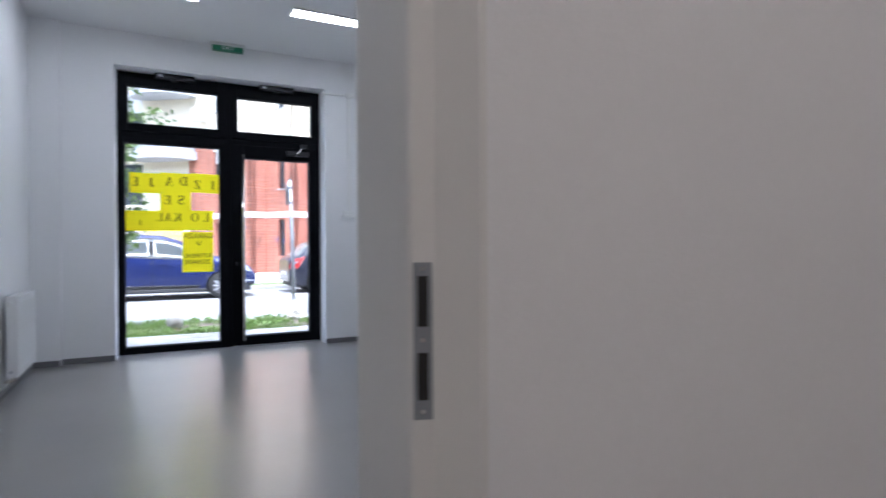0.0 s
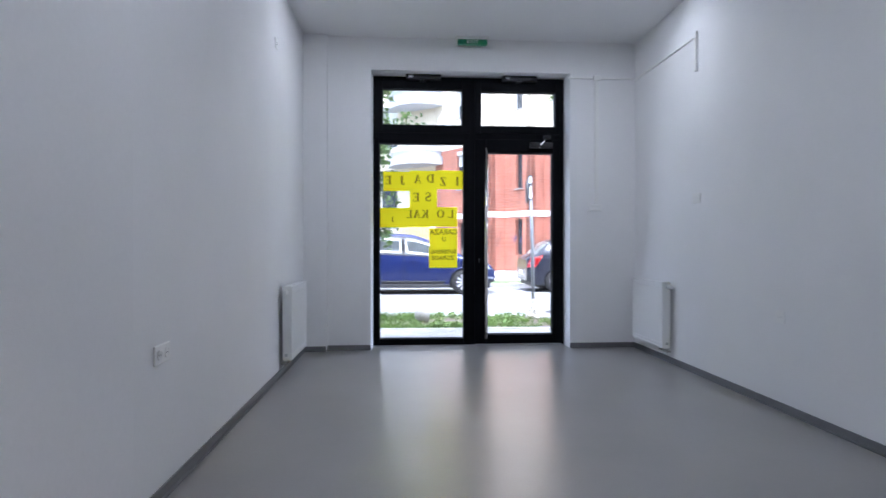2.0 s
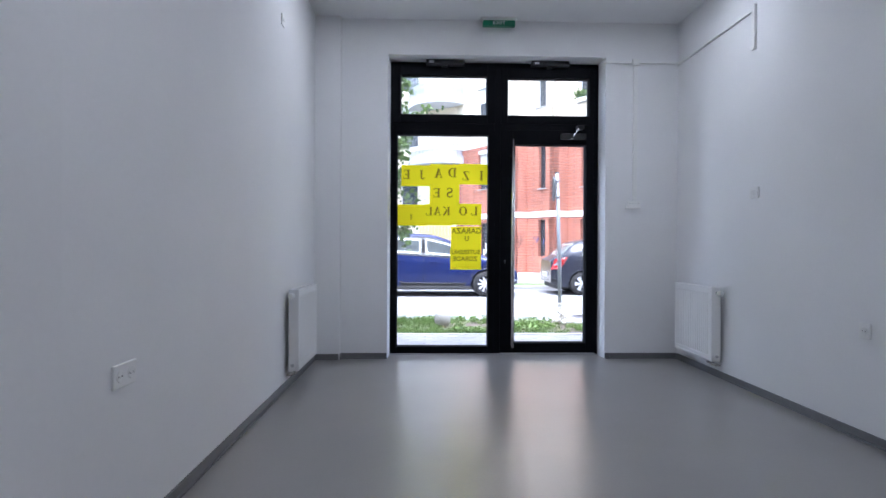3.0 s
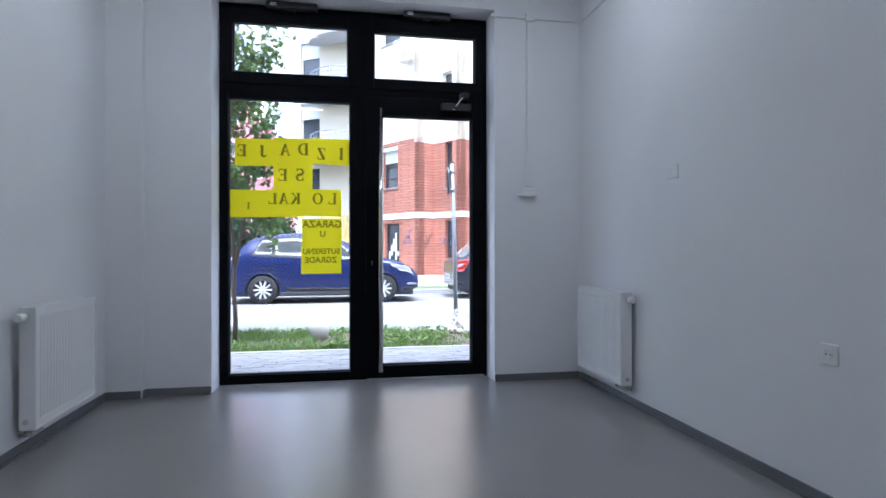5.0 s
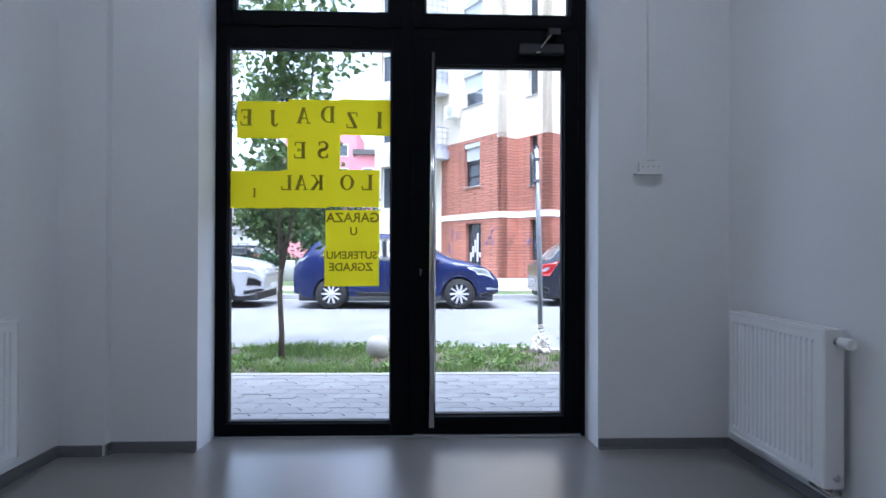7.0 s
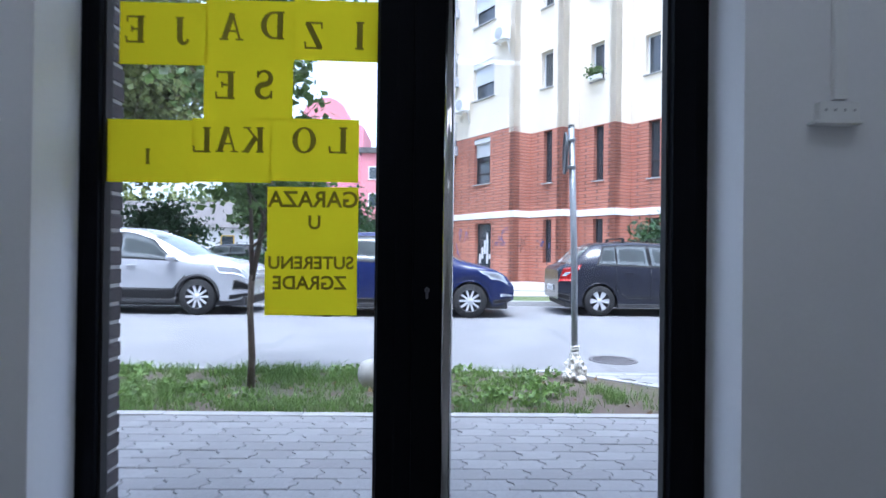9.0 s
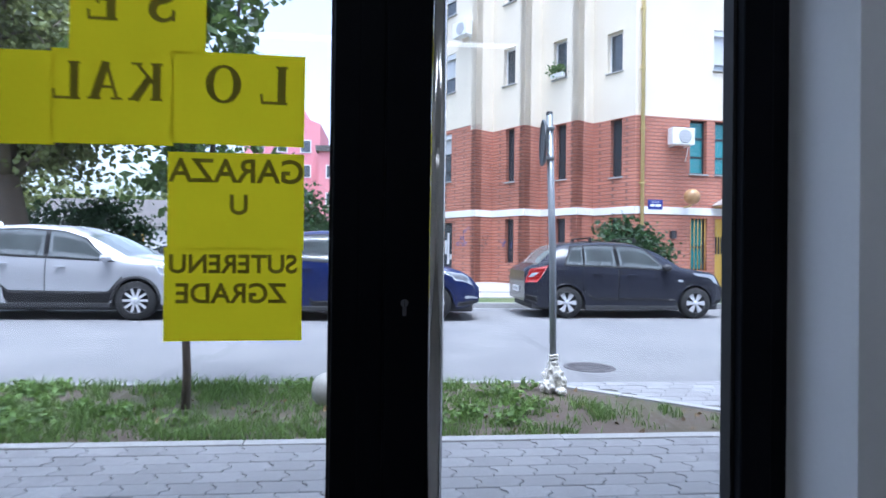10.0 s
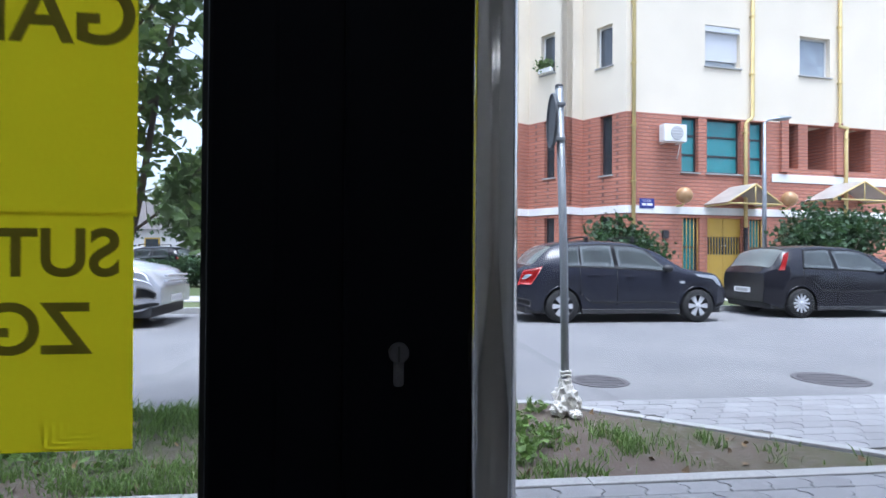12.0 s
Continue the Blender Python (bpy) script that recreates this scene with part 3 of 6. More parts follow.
sheet(0.171, 0.461, 1.468, 1.660, [("E", 0.090, -0.075, 0.016), ("S", 0.094, 0.052, 0.020)], 3, 0.2, CAPS)
sheet(-0.147, 0.140, 1.258, 1.464, [("I", 0.050, -0.006, -0.018)], 0, 0, "yellow notice sheet with a small mirrored capital on the pane")
sheet(0.134, 0.393, 1.262, 1.470, [("L", 0.082, -0.096, 0.034), ("A", 0.082, -0.016, 0.036), ("K", 0.082, 0.070, 0.036)], 2, 0, CAPS)
sheet(0.388, 0.679, 1.268, 1.475, [("O", 0.085, -0.034, 0.032), ("L", 0.085, 0.078, 0.034)], 1, 0.5, "curling yellow notice sheet with mirrored capitals")
sheet(0.382, 0.680, 1.033, 1.250, [("GARAZA", 0.074, 0.002, 0.065), ("U", 0.062, 0.006, -0.010)], 1, -0.3, "yellow handwritten notice sheet on the pane")
sheet(0.376, 0.678, 0.828, 1.037, [("SUTERENU", 0.058, 0.0, 0.066), ("ZGRADE", 0.062, -0.004, 0.0)], 0, -0.4, "yellow handwritten notice sheet on the pane")

# ---- ceiling lamps, added fill panels and exit sign ----
def panel_lamp(x0, x1, y0, y1, glow=LAMP):
    o = thing("ceiling_light", "lit flat white ceiling light panel; rear and corridor ones added", "ceiling light", pose((x0 + x1) / 2, (y0 + y1) / 2, ZC), "ceiling light panels")
    w, d = (x1 - x0) / 2, (y1 - y0) / 2
    bm = bmesh.new()
    for a, b in (((-w, -d), (-w + 0.012, d)), ((w - 0.012, -d), (w, d)), ((-w + 0.012, -d), (w - 0.012, -d + 0.012)), ((-w + 0.012, d - 0.012), (w - 0.012, d))):
        add_box(bm, (a[0], a[1], -0.018), (b[0], b[1], 0.0))
    part("frame", bm, ENAMEL, o)
    part("diffuser", box((-w + 0.012, -d + 0.012, -0.016), (w - 0.012, d - 0.012, -0.002)), glow, o, "lit diffuser")
    return o
panel_lamp(1.21, 2.16, 5.47, 5.655), panel_lamp(-0.52, 0.46, 5.52, 5.69)
# rear pair and warm corridor panel: unseen, added to brighten walls and doorway
panel_lamp(1.17, 2.15, 2.42, 2.59), panel_lamp(-0.52, 0.46, 2.42, 2.59), panel_lamp(-0.3, 0.68, -0.45, -0.28, CORRIDORFILL)

ex = thing("exit_sign", "white exit light with a green lettered strip under the ceiling", "exit sign", pose(0.805, 6.70, 0))
part("housing", box((-0.165, -0.035, 3.155), (0.165, 0.045, ZC), 0.008), PLASTIC, ex)
strip = part("strip", box((-0.150, -0.028, 3.105), (0.150, 0.030, 3.1545), 0.003), GREEN, ex, "green strip")
part("lettering", moved(lettering("EXIT", 0.045, 0.0004, 0.0006), pose(0, -0.0292, 3.129) @ Matrix.Diagonal((1.3, 1, 1, 1))), WHITEPAINT, strip)

# ---- radiators ----
def radiator(label, m, length, valve_end):
    """Panel radiator along x, its face towards -y, back at y = 0; ends at +-length/2."""
    o = thing("radiator", label, "radiator", m, "white panel radiators")
    L = length / 2
    z0, z1 = 0.0, 0.60
    bm = bmesh.new()
    cols, pitch = [], 0.0333
    x = -L + 0.03
    prof = [(-L, -0.098), (-L + 0.012, -0.102), (-L + 0.03, -0.102)]
    while x < L - 0.06:
        prof += [(x + 0.006, -0.102), (x + 0.011, -0.0945), (x + 0.022, -0.0945), (x + 0.027, -0.102)]
        x += pitch
    prof += [(L - 0.012, -0.102), (L, -0.098)]
    for z, inset in ((0.02, 0), (0.045, 0), (0.06, 1), (0.54, 1), (0.555, 0), (0.58, 0)):
        cols.append([bm.verts.new((px, py if inset else min(py, -0.098) if py > -0.1 and abs(px) > L - 0.001 else -0.102, z)) for px, py in prof])
    for a, b in zip(cols, cols[1:]):
        for i in range(len(a) - 1):
            bm.faces.new((a[i], a[i + 1], b[i + 1], b[i]))
    part("front_panel", bm, ENAMEL, o, "ribbed steel front panel")
    part("body", box((-L + 0.003, -0.097, 0.02), (L - 0.003, -0.035, 0.58), 0.004), ENAMEL, o)
    part("bottom_edge", box((-L, -0.103, 0.0), (L, -0.030, 0.0195), 0.005), ENAMEL, o)
    part("side_cover", box((-L - 0.003, -0.104, 0.012), (-L, -0.030, 0.600), 0.001), ENAMEL, o)
    part("side_cover", box((L, -0.104, 0.012), (L + 0.003, -0.030, 0.600), 0.001), ENAMEL, o)
    grille = part("top_grille", box((-L, -0.103, 0.5805), (L, -0.090, 0.600), 0.003), ENAMEL, o)
    part("rail", box((-L, -0.045, 0.5805), (L, -0.031, 0.600), 0.003), ENAMEL, grille)
    n = int(length / 0.03)
    for i in range(n):
        xx = -L + 0.015 + (length - 0.03) * i / (n - 1)
        part("slat", box((xx - 0.003, -0.0895, 0.584), (xx + 0.003, -0.0455, 0.597)), ENAMEL, grille)
    s = valve_end
    part("bracket", box((-L * 0.6, -0.034, 0.1), (-L * 0.6 + 0.03, 0.0, 0.52), 0.002), ENAMEL, o)
    part("bracket", box((L * 0.6, -0.034, 0.1), (L * 0.6 + 0.03, 0.0, 0.52), 0.002), ENAMEL, o)
    v = part("valve", moved(lathe([(0.012, 0), (0.012, 0.02), (0.019, 0.022), (0.021, 0.035), (0.021, 0.07), (0.017, 0.082)], 20), pose(s * (L + 0.003), -0.060, 0.555, 0, 90 * s)), PLASTIC, o, "white thermostat knob")
    part("collar", moved(lathe([(0.0135, 0.004), (0.0135, 0.018)], 16), pose(s * (L + 0.003), -0.060, 0.555, 0, 90 * s)), BLACK, v)
    part("lower_plug", moved(lathe([(0.013, 0), (0.013, 0.008), (0.008, 0.010)], 12), pose(s * (L + 0.003), -0.060, 0.045, 0, 90 * s)), ALU, o)
    pipe = part("pipe_connection", tube([(s * (L - 0.06), -0.06, 0.002), (s * (L - 0.06), -0.06, -0.028), (s * (L - 0.055), -0.04, -0.036), (s * (L - 0.05), -0.004, -0.036)], 0.009, 10), CHROME, o, "steel pipe connection")
    part("pipe", tube([(s * (L - 0.11), -0.06, 0.002), (s * (L - 0.11), -0.06, -0.028), (s * (L - 0.105), -0.04, -0.036), (s * (L - 0.10), -0.004, -0.036)], 0.009, 10), CHROME, pipe)
    part("tap", tube([(s * (L - 0.12), -0.072, -0.018), (s * (L + 0.0), -0.072, -0.018)], [0.010, 0.013], 10), CHROME, pipe)
    return o
radiator("white ribbed panel radiator on the side wall", pose(XR, 6.238, 0.135, 0, 0, -90), 0.68, 1)
radiator("white ribbed panel radiator on the side wall", pose(XL, 5.945, 0.130, 0, 0, 90), 0.70, -1)

# ---- sockets, switch and cable trunking ----
def socket(label, m, double=False):
    o = thing("wall_socket", label, "socket", m, "wall sockets")
    w = 0.075 if double else 0.041
    part("plate", box((-w, -0.010, -0.041), (w, 0, 0.041), 0.004), PLASTIC, o)
    for x in ((-0.036, 0.036) if double else (0,)):
        cup = part("cup", moved(lathe([(0.021, 0), (0.021, 0.003), (0.0185, 0.003), (0.0185, 0.001)], 24), pose(x, -0.010, 0, 90)), PLASTIC, o)
        for dx in (-0.0095, 0.0095):
            part("pin_hole", moved(lathe([(0.0028, 0), (0.0028, 0.0016)], 10), pose(x + dx, -0.0105, 0, 90)), GASKET, cup)
    return o
socket("white single power socket low on the wall", pose(XR, 4.41, 0.600, 0, 0, -90))
socket("white double power socket low on the wall", pose(XL, 3.335, 0.605, 0, 0, 90), True)
socket("white single socket high on the wall", pose(XL, 5.49, 2.655, 0, 0, 90))
sw = thing("light_switch", "white triple light switch on the wall", "light switch", pose(XR, 5.478, 1.452, 0, 0, -90))
part("plate", box((-0.060, -0.010, -0.041), (0.060, 0, 0.041), 0.004), PLASTIC, sw)
for i in (-1, 0, 1):
    part("rocker", moved(box((i * 0.036 - 0.0165, -0.013, -0.025), (i * 0.036 + 0.0165, -0.0095, 0.025), 0.002), pose(0, 0, 0, 3)), PLASTIC, sw)

trunk = thing("cable_trunking", "slim white cable trunking along the walls", "cable trunking")
part("run", box((OR - 0.03, YF - 0.016, 2.800), (XR - 0.018, YF, 2.820), 0.002), PLASTIC, trunk)
part("run", box((XR - 0.018, 5.505, 2.786), (XR, YF - 0.016, 2.808), 0.002), PLASTIC, trunk)
part("drop", box((XR - 0.020, 5.465, 2.50), (XR, 5.505, 2.830), 0.003), PLASTIC, trunk)
part("junction_box", box((2.080, YF - 0.034, 2.778), (2.152, YF - 0.0165, 2.835), 0.004), PLASTIC, trunk)
part("drop", box((2.094, YF - 0.020, 1.502), (2.134, YF, 2.776), 0.003), PLASTIC, trunk)
ps = thing("alarm_keypad", "small white wall box with four dots under the trunking", "wall box", pose(2.105, YF, 1.462))
part("body", box((-0.06, -0.028, -0.026), (0.06, 0, 0.032), 0.004), PLASTIC, ps)
part("tray", box((-0.082, -0.042, -0.036), (0.060, 0, -0.0265), 0.002), PLASTIC, ps)
for i in range(4):
    part("button", moved(lathe([(0.004, 0), (0.004, 0.002)], 10), pose(-0.042 + 0.028 * i, -0.028, 0.006, 90)), GREYPLASTIC, ps)

# ---- outside reveal of the shopfront: dark facing brick ----
reveal = setting("reveal_brickwork", box((OL - 0.10, 7.172, -0.27), (-0.250, 7.29, 4.2)), MORTAR, "dark facing brick at the edge of the shopfront", "brickwork")
setting("reveal_brickwork_2", box((OR + 0.125, 7.172, -0.27), (OR + 0.2, 7.29, 4.2)), MORTAR, "dark facing brick at the edge of the shopfront", "brickwork")
face = setting("wall_outside", moved(holed(30, -0.27, 9.0, [(15 + OL - 0.1, 15 + OR + 0.2, -0.27, 2.95)], 0.10), pose(-15, 7.175, 0)), MORTAR, "outer face of the shop building", "wall")
setting("step", box((OL - 0.05, 7.05, -0.24), (OR + 0.05, 7.30, -0.004), 0.004), KERB, "low concrete step before the shopfront", "step")


# ---- the street ----
ZP, ZR = -0.15, -0.20                               # pavement and road
PAVE_END, ROAD0, ROAD1 = 9.27, 11.00, 18.55
setting("ground", box((-160, 7.3, -1.0), (160, 260, -0.42)), SOIL, "ground under the street", "ground")
setting("road", box((-90, ROAD0 - 0.4, -0.6), (90, ROAD1, ZR)), ASPHALT, "worn pale grey asphalt road", "road")
setting("pavement", box((-40, 7.29, -0.6), (40, PAVE_END, ZP - 0.008)), JOINT, "grey interlocking paver pavement", "pavement")
# planted strip with a slanted end where the driveway crosses
bed = [(-40, PAVE_END + 0.10), (4.02, PAVE_END + 0.10), (3.96, 9.44), (2.46, 10.72), (2.22, 10.94), (-40, 10.94)]
setting("verge", prism(bed, -0.6, ZP - 0.02), SOIL, "trodden soil verge with patchy grass", "verge")
drive = [(4.14, PAVE_END + 0.002), (40, PAVE_END + 0.002), (40, 11.00), (2.36, 11.00), (2.56, 10.80)]
setting("driveway", prism(drive, -0.6, ZR + 0.012), JOINT, "grey paver driveway crossing", "driveway")

def kerb_run(a, b, z0, z1, width, length, label):
    d = Vector((b[0] - a[0], b[1] - a[1], 0))
    n = max(1, round(d.length / length))
    run = setting("kerb", moved(box((0.002, 0.006, z0 - 0.25), (d.length - 0.002, width - 0.006, z1 - 0.01)), pose(a[0], a[1], 0, 0, 0, math.degrees(math.atan2(d.y, d.x)))), JOINT, label, "kerb")
    me = mesh("kerb_stone", box((0.002, 0, z0 - 0.2), (d.length / n - 0.002, width, z1), 0.006), KERB)
    for i in range(n):
        o = new("kerb_stone", me)
        o.parent = run
        o.matrix_basis = pose(a[0], a[1], 0, 0, 0, math.degrees(math.atan2(d.y, d.x))) @ pose(i * d.length / n, 0, random.uniform(-0.003, 0.003))
kerb_run((-12, PAVE_END), (12, PAVE_END), ZP - 0.1, ZP + 0.006, 0.09, 0.98, "flush concrete edging of the pavement")
kerb_run((-16, 10.93), (2.22, 10.93), ZR, ZP - 0.006, 0.09, 0.8, "low concrete kerb at the road")
kerb_run((2.24, 10.94), (4.06, 9.42), ZR - 0.1, ZP - 0.01, 0.08, 0.8, "slanted concrete edging beside the driveway")
kerb_run((-30, ROAD1), (30, ROAD1), ZR, -0.085, 0.14, 1.0, "raised concrete kerb across the road")

setting("far_verge", box((-60, ROAD1 + 0.14, -0.6), (60, 20.2, -0.10)), TURF, "grass strip across the road", "verge")
setting("far_pavement", box((-60, 20.2, -0.6), (60, 22.0, -0.085)), CONCRETE, "pale concrete footpath across the road", "pavement")
setting("far_apron", box((1.0, 22.0, -0.6), (60, 36, -0.055)), CONCRETE, "pale concrete apron before the building", "pavement")
setting("lawn", box((-60, 22.0, -0.6), (1.0, 28.0, -0.09)), TURF, "lawn across the road", "lawn")
setting("far_path", box((-60, 28.0, -0.6), (1.0, 29.0, -0.07)), CONCRETE, "pale path across the lawn", "path")
setting("car_park", box((-60, 29.0, -0.6), (1.0, 60, -0.15)), ASPHALT, "grey parking area", "road")
setting("far_lawn", box((-60, 60, -0.6), (60, 140, -0.1)), TURF, "far lawn", "lawn")

# manhole covers
def manhole(x, y, r):
    o = solid("manhole_cover", moved(lathe([(r, 0), (r, 0.006), (r - 0.02, 0.010), (r - 0.03, 0.006), (0.03, 0.006), (0.02, 0.008)], 40), pose(x, y, ZR - 0.001)), IRON, "round cast iron manhole cover in the road", "manhole", group="manhole covers")
    for k in range(-3, 4):
        h = math.sqrt(max(0, (r - 0.05) ** 2 - (k * 0.07) ** 2))
        part("rib", box((x - h, y + k * 0.07 - 0.008, ZR + 0.004), (x + h, y + k * 0.07 + 0.008, ZR + 0.009)), IRON, o)
manhole(3.07, 11.81, 0.28), manhole(5.40, 11.68, 0.34)

# sign pole with the wrapped base
pole = thing("street_sign", "grey steel sign post with a round sign seen from behind", "street sign", pose(2.315, 10.60, 0))
part("post", tube([(0, 0, ZP - 0.1), (-0.015, 0, 0.9), (-0.060, 0, 2.26)], 0.030, 18), ZINC, pole)
part("cap", moved(lathe([(0.030, 0), (0.030, 0.03), (0.024, 0.034)], 18), pose(-0.060, 0, 2.245)), BLACK, pole)
disc = part("sign_disc", moved(lathe([(0.19, 0), (0.20, 0.004), (0.20, 0.020), (0.186, 0.020), (0.184, 0.006)], 48), pose(-0.110, -0.02, 2.00, 0, -90, -8)), SIGNBACK, pole, "round sign plate, its back to the pavement")
for z in (1.87, 2.13):
    part("clamp", box((-0.110, -0.036, z - 0.014), (-0.020, 0.034, z + 0.014), 0.004), ZINC, pole)
part("rail", box((-0.106, -0.014, 1.83), (-0.088, 0.010, 2.17), 0.003), ZINC, disc)

def crumpled(seed, r, squash):
    bm = bmesh.new()
    bmesh.ops.create_icosphere(bm, subdivisions=3, radius=r)
    for v in bm.verts:
        d = v.co.normalized()
        k = 1 + 0.42 * noise.noise(d * 3.1 + Vector((seed, 0, 0))) + 0.22 * noise.noise(d * 8 + Vector((0, seed, 0)))
        v.co = Vector((d.x * k, d.y * k, d.z * k * squash)) * r
    return bm
wrap = thing("plastic_wrapping", "torn dirty white plastic film tied round a post", "wrapping", pose(2.315, 10.60, ZP))
for i, (x, y, z, r, q) in enumerate(((0.0, -0.01, 0.10, 0.085, 1.25), (-0.05, -0.05, 0.04, 0.06, 0.9), (0.055, -0.03, 0.06, 0.055, 1.2), (0.0, 0.0, 0.20, 0.052, 1.3), (0.03, -0.13, 0.018, 0.045, 0.7), (-0.09, -0.04, 0.02, 0.04, 0.7))):
    part("film", moved(crumpled(i * 3.7, r, q), pose(x, y, z)), RAG, wrap)
for z in (0.24, 0.275, 0.30):
    bm = bmesh.new()
    add_tube(bm, [(0.036 * math.cos(a), 0.036 * math.sin(a), z + 0.006 * math.sin(3 * a)) for a in (2 * math.pi * k / 14 for k in range(15))], 0.010, 8)
    part("tie", bm, RAG, wrap)
smooth(solid("concrete_ball", lathe([(0.03, 0.0), (0.09, 0.012), (0.118, 0.06), (0.128, 0.12), (0.118, 0.18), (0.09, 0.225), (0.045, 0.248), (0.005, 0.252)], 32), STONE, "round pale concrete bollard ball in the grass", "bollard", pose(0.405, 10.29, ZP - 0.03)))

# ---- plants ----
def leaf_mesh(name, centres, size, mat, rng, flat=0.5):
    """Many small bent leaves round the given centres."""
    n = len(centres)
    a = rng.normal(size=(n, 3)); a /= np.linalg.norm(a, axis=1)[:, None]
    up = rng.normal(size=(n, 3)); up[:, 2] += flat * 2
    b = np.cross(a, up); b /= np.linalg.norm(b, axis=1)[:, None]
    nrm = np.cross(a, b)
    s = size * rng.uniform(0.6, 1.3, size=(n, 1))
    c = centres
    v = np.stack([c - a * s * 0.5, c - a * s * 0.05 + b * s * 0.42, c + a * s * 0.6 - nrm * s * 0.12, c - a * s * 0.05 - b * s * 0.42, c + nrm * s * 0.07], axis=1).reshape(-1, 3)
    i = np.arange(n)[:, None] * 5
    f = np.concatenate([i + [0, 1, 4], i + [1, 2, 4], i + [2, 3, 4], i + [3, 0, 4]])
    me = bpy.data.meshes.new(name)
    me.from_pydata(v.tolist(), [], f.tolist())
    me.materials.append(mat)
    return me


def tree(label, at, trunk_pts, trunk_r, limbs, leaf_size, per_metre, spread, mat, seed, twigs=7):
    """A tapered trunk, limbs with twigs, and leaves along the twigs."""
    rng = np.random.default_rng(seed)
    o = thing("tree", label, "tree", at)
    bm = bmesh.new()
    add_tube(bm, trunk_pts, trunk_r, 12)
    centres = []
    for pts, r0 in limbs:
        pts = [Vector(p) for p in pts]
        add_tube(bm, pts, [r0 * (1 - 0.8 * i / (len(pts) - 1)) for i in range(len(pts))], 8)
        for k in range(twigs * (len(pts) - 1)):
            t = (0.25 + 0.75 * k / (twigs * (len(pts) - 1))) * (len(pts) - 1)
            i = min(int(t), len(pts) - 2)
            p = pts[i].lerp(pts[i + 1], t - i)
            d = Vector(rng.normal(size=3)); d.z = d.z * 0.6 + 0.15; d.normalize()
            L = spread * rng.uniform(0.5, 1.2)
            q = p + d * L * 0.55 + Vector((0, 0, 0.08 * L))
            e = p + d * L - Vector((0, 0, 0.12 * L))
            add_tube(bm, [p, q, e], [r0 * 0.22, r0 * 0.14, r0 * 0.05], 5, False)
            m = int(per_metre * L)
            w = rng.uniform(0.2, 1.05, size=(m, 1))
            line = np.array(p)[None] * (1 - w) ** 2 + 2 * np.array(q)[None] * w * (1 - w) + np.array(e)[None] * w ** 2
            centres.append(line + rng.normal(scale=spread * 0.16, size=(m, 3)))
    part("trunk", bm, BARK, o)
    crown = new("crown", leaf_mesh("crown", np.concatenate(centres), leaf_size, mat, rng))
    crown.parent = o
    tagged(crown, kind="stuff")
    return o


def climbing(p, d, steps, length, seed, wob=0.35):
    rng = random.Random(seed)
    out, d = [Vector(p)], Vector(d).normalized()
    for i in range(steps):
        d = (d + Vector((rng.uniform(-wob, wob), rng.uniform(-wob, wob), rng.uniform(-0.1, wob)))).normalized()
        out.append(out[-1] + d * length / steps)
    return out
young = [(climbing((0, 0, 0.95), (0.25, 0.05, 1), 6, 4.0, 1, 0.12), 0.026), (climbing((0, 0, 0.95), (-0.2, 0.1, 1), 6, 3.6, 2, 0.12), 0.022)]
for k in range(11):
    a = k * 2.4
    young.append((climbing((0.10 * (k % 2), 0, 1.25 + 0.27 * k), (math.cos(a), math.sin(a), 0.75), 3, 0.85 - 0.03 * k, 10 + k, 0.2), 0.012))
tree("slender young street tree in the verge", pose(-0.65, 10.20, ZP - 0.03), [(0, 0, -0.1), (0.01, 0, 0.3), (-0.015, 0.01, 0.7), (0, 0, 1.0)], [0.036, 0.030, 0.027, 0.026], young, 0.085, 56, 0.42, LEAF, 5, 4)

def big_limbs(seed, base, n, reach, rise, r):
    rng = random.Random(seed)
    out = []
    for k in range(n):
        a = 2 * math.pi * k / n + rng.uniform(-0.3, 0.3)
        q = climbing(base, (math.cos(a), math.sin(a), rng.uniform(0.3, 1.1) * rise), 6, reach * rng.uniform(0.75, 1.15), seed * 31 + k, 0.28)
        out.append((q, r))
    return out
tree("broad old plane tree with mottled bark", pose(-11.4, 26.0, -0.2), [(0, 0, -0.2), (0.05, 0, 1.2), (-0.25, 0, 2.6), (-0.5, 0, 3.9), (-0.3, 0, 6.0)], [0.60, 0.46, 0.42, 0.40, 0.25], big_limbs(3, (-0.45, 0, 3.6), 7, 8.5, 0.8, 0.22) + big_limbs(4, (-0.3, 0, 6.0), 6, 7.0, 1.6, 0.14), 0.20, 62, 1.9, LEAF2, 6, 6)
tree("leafy street tree behind the parked cars", pose(-20, 33, -0.2), [(0, 0, -0.2), (0, 0, 2.5), (0.2, 0, 5)], [0.3, 0.24, 0.15], big_limbs(7, (0.1, 0, 3.0), 7, 6.0, 1.0, 0.12) + big_limbs(8, (0.2, 0, 5.0), 5, 5.5, 2.0, 0.1), 0.25, 46, 1.8, LEAF2, 8, 5)
tree("leafy tree on the lawn beyond the road", pose(-7.2, 36, -0.2), [(0, 0, -0.2), (0, 0, 1.6), (0.2, 0, 3)], [0.18, 0.14, 0.10], big_limbs(9, (0.1, 0, 1.6), 7, 3.2, 1.3, 0.07) + big_limbs(11, (0.2, 0, 3.0), 5, 3.0, 2.0, 0.06), 0.26, 34, 1.2, LEAF, 9, 4)


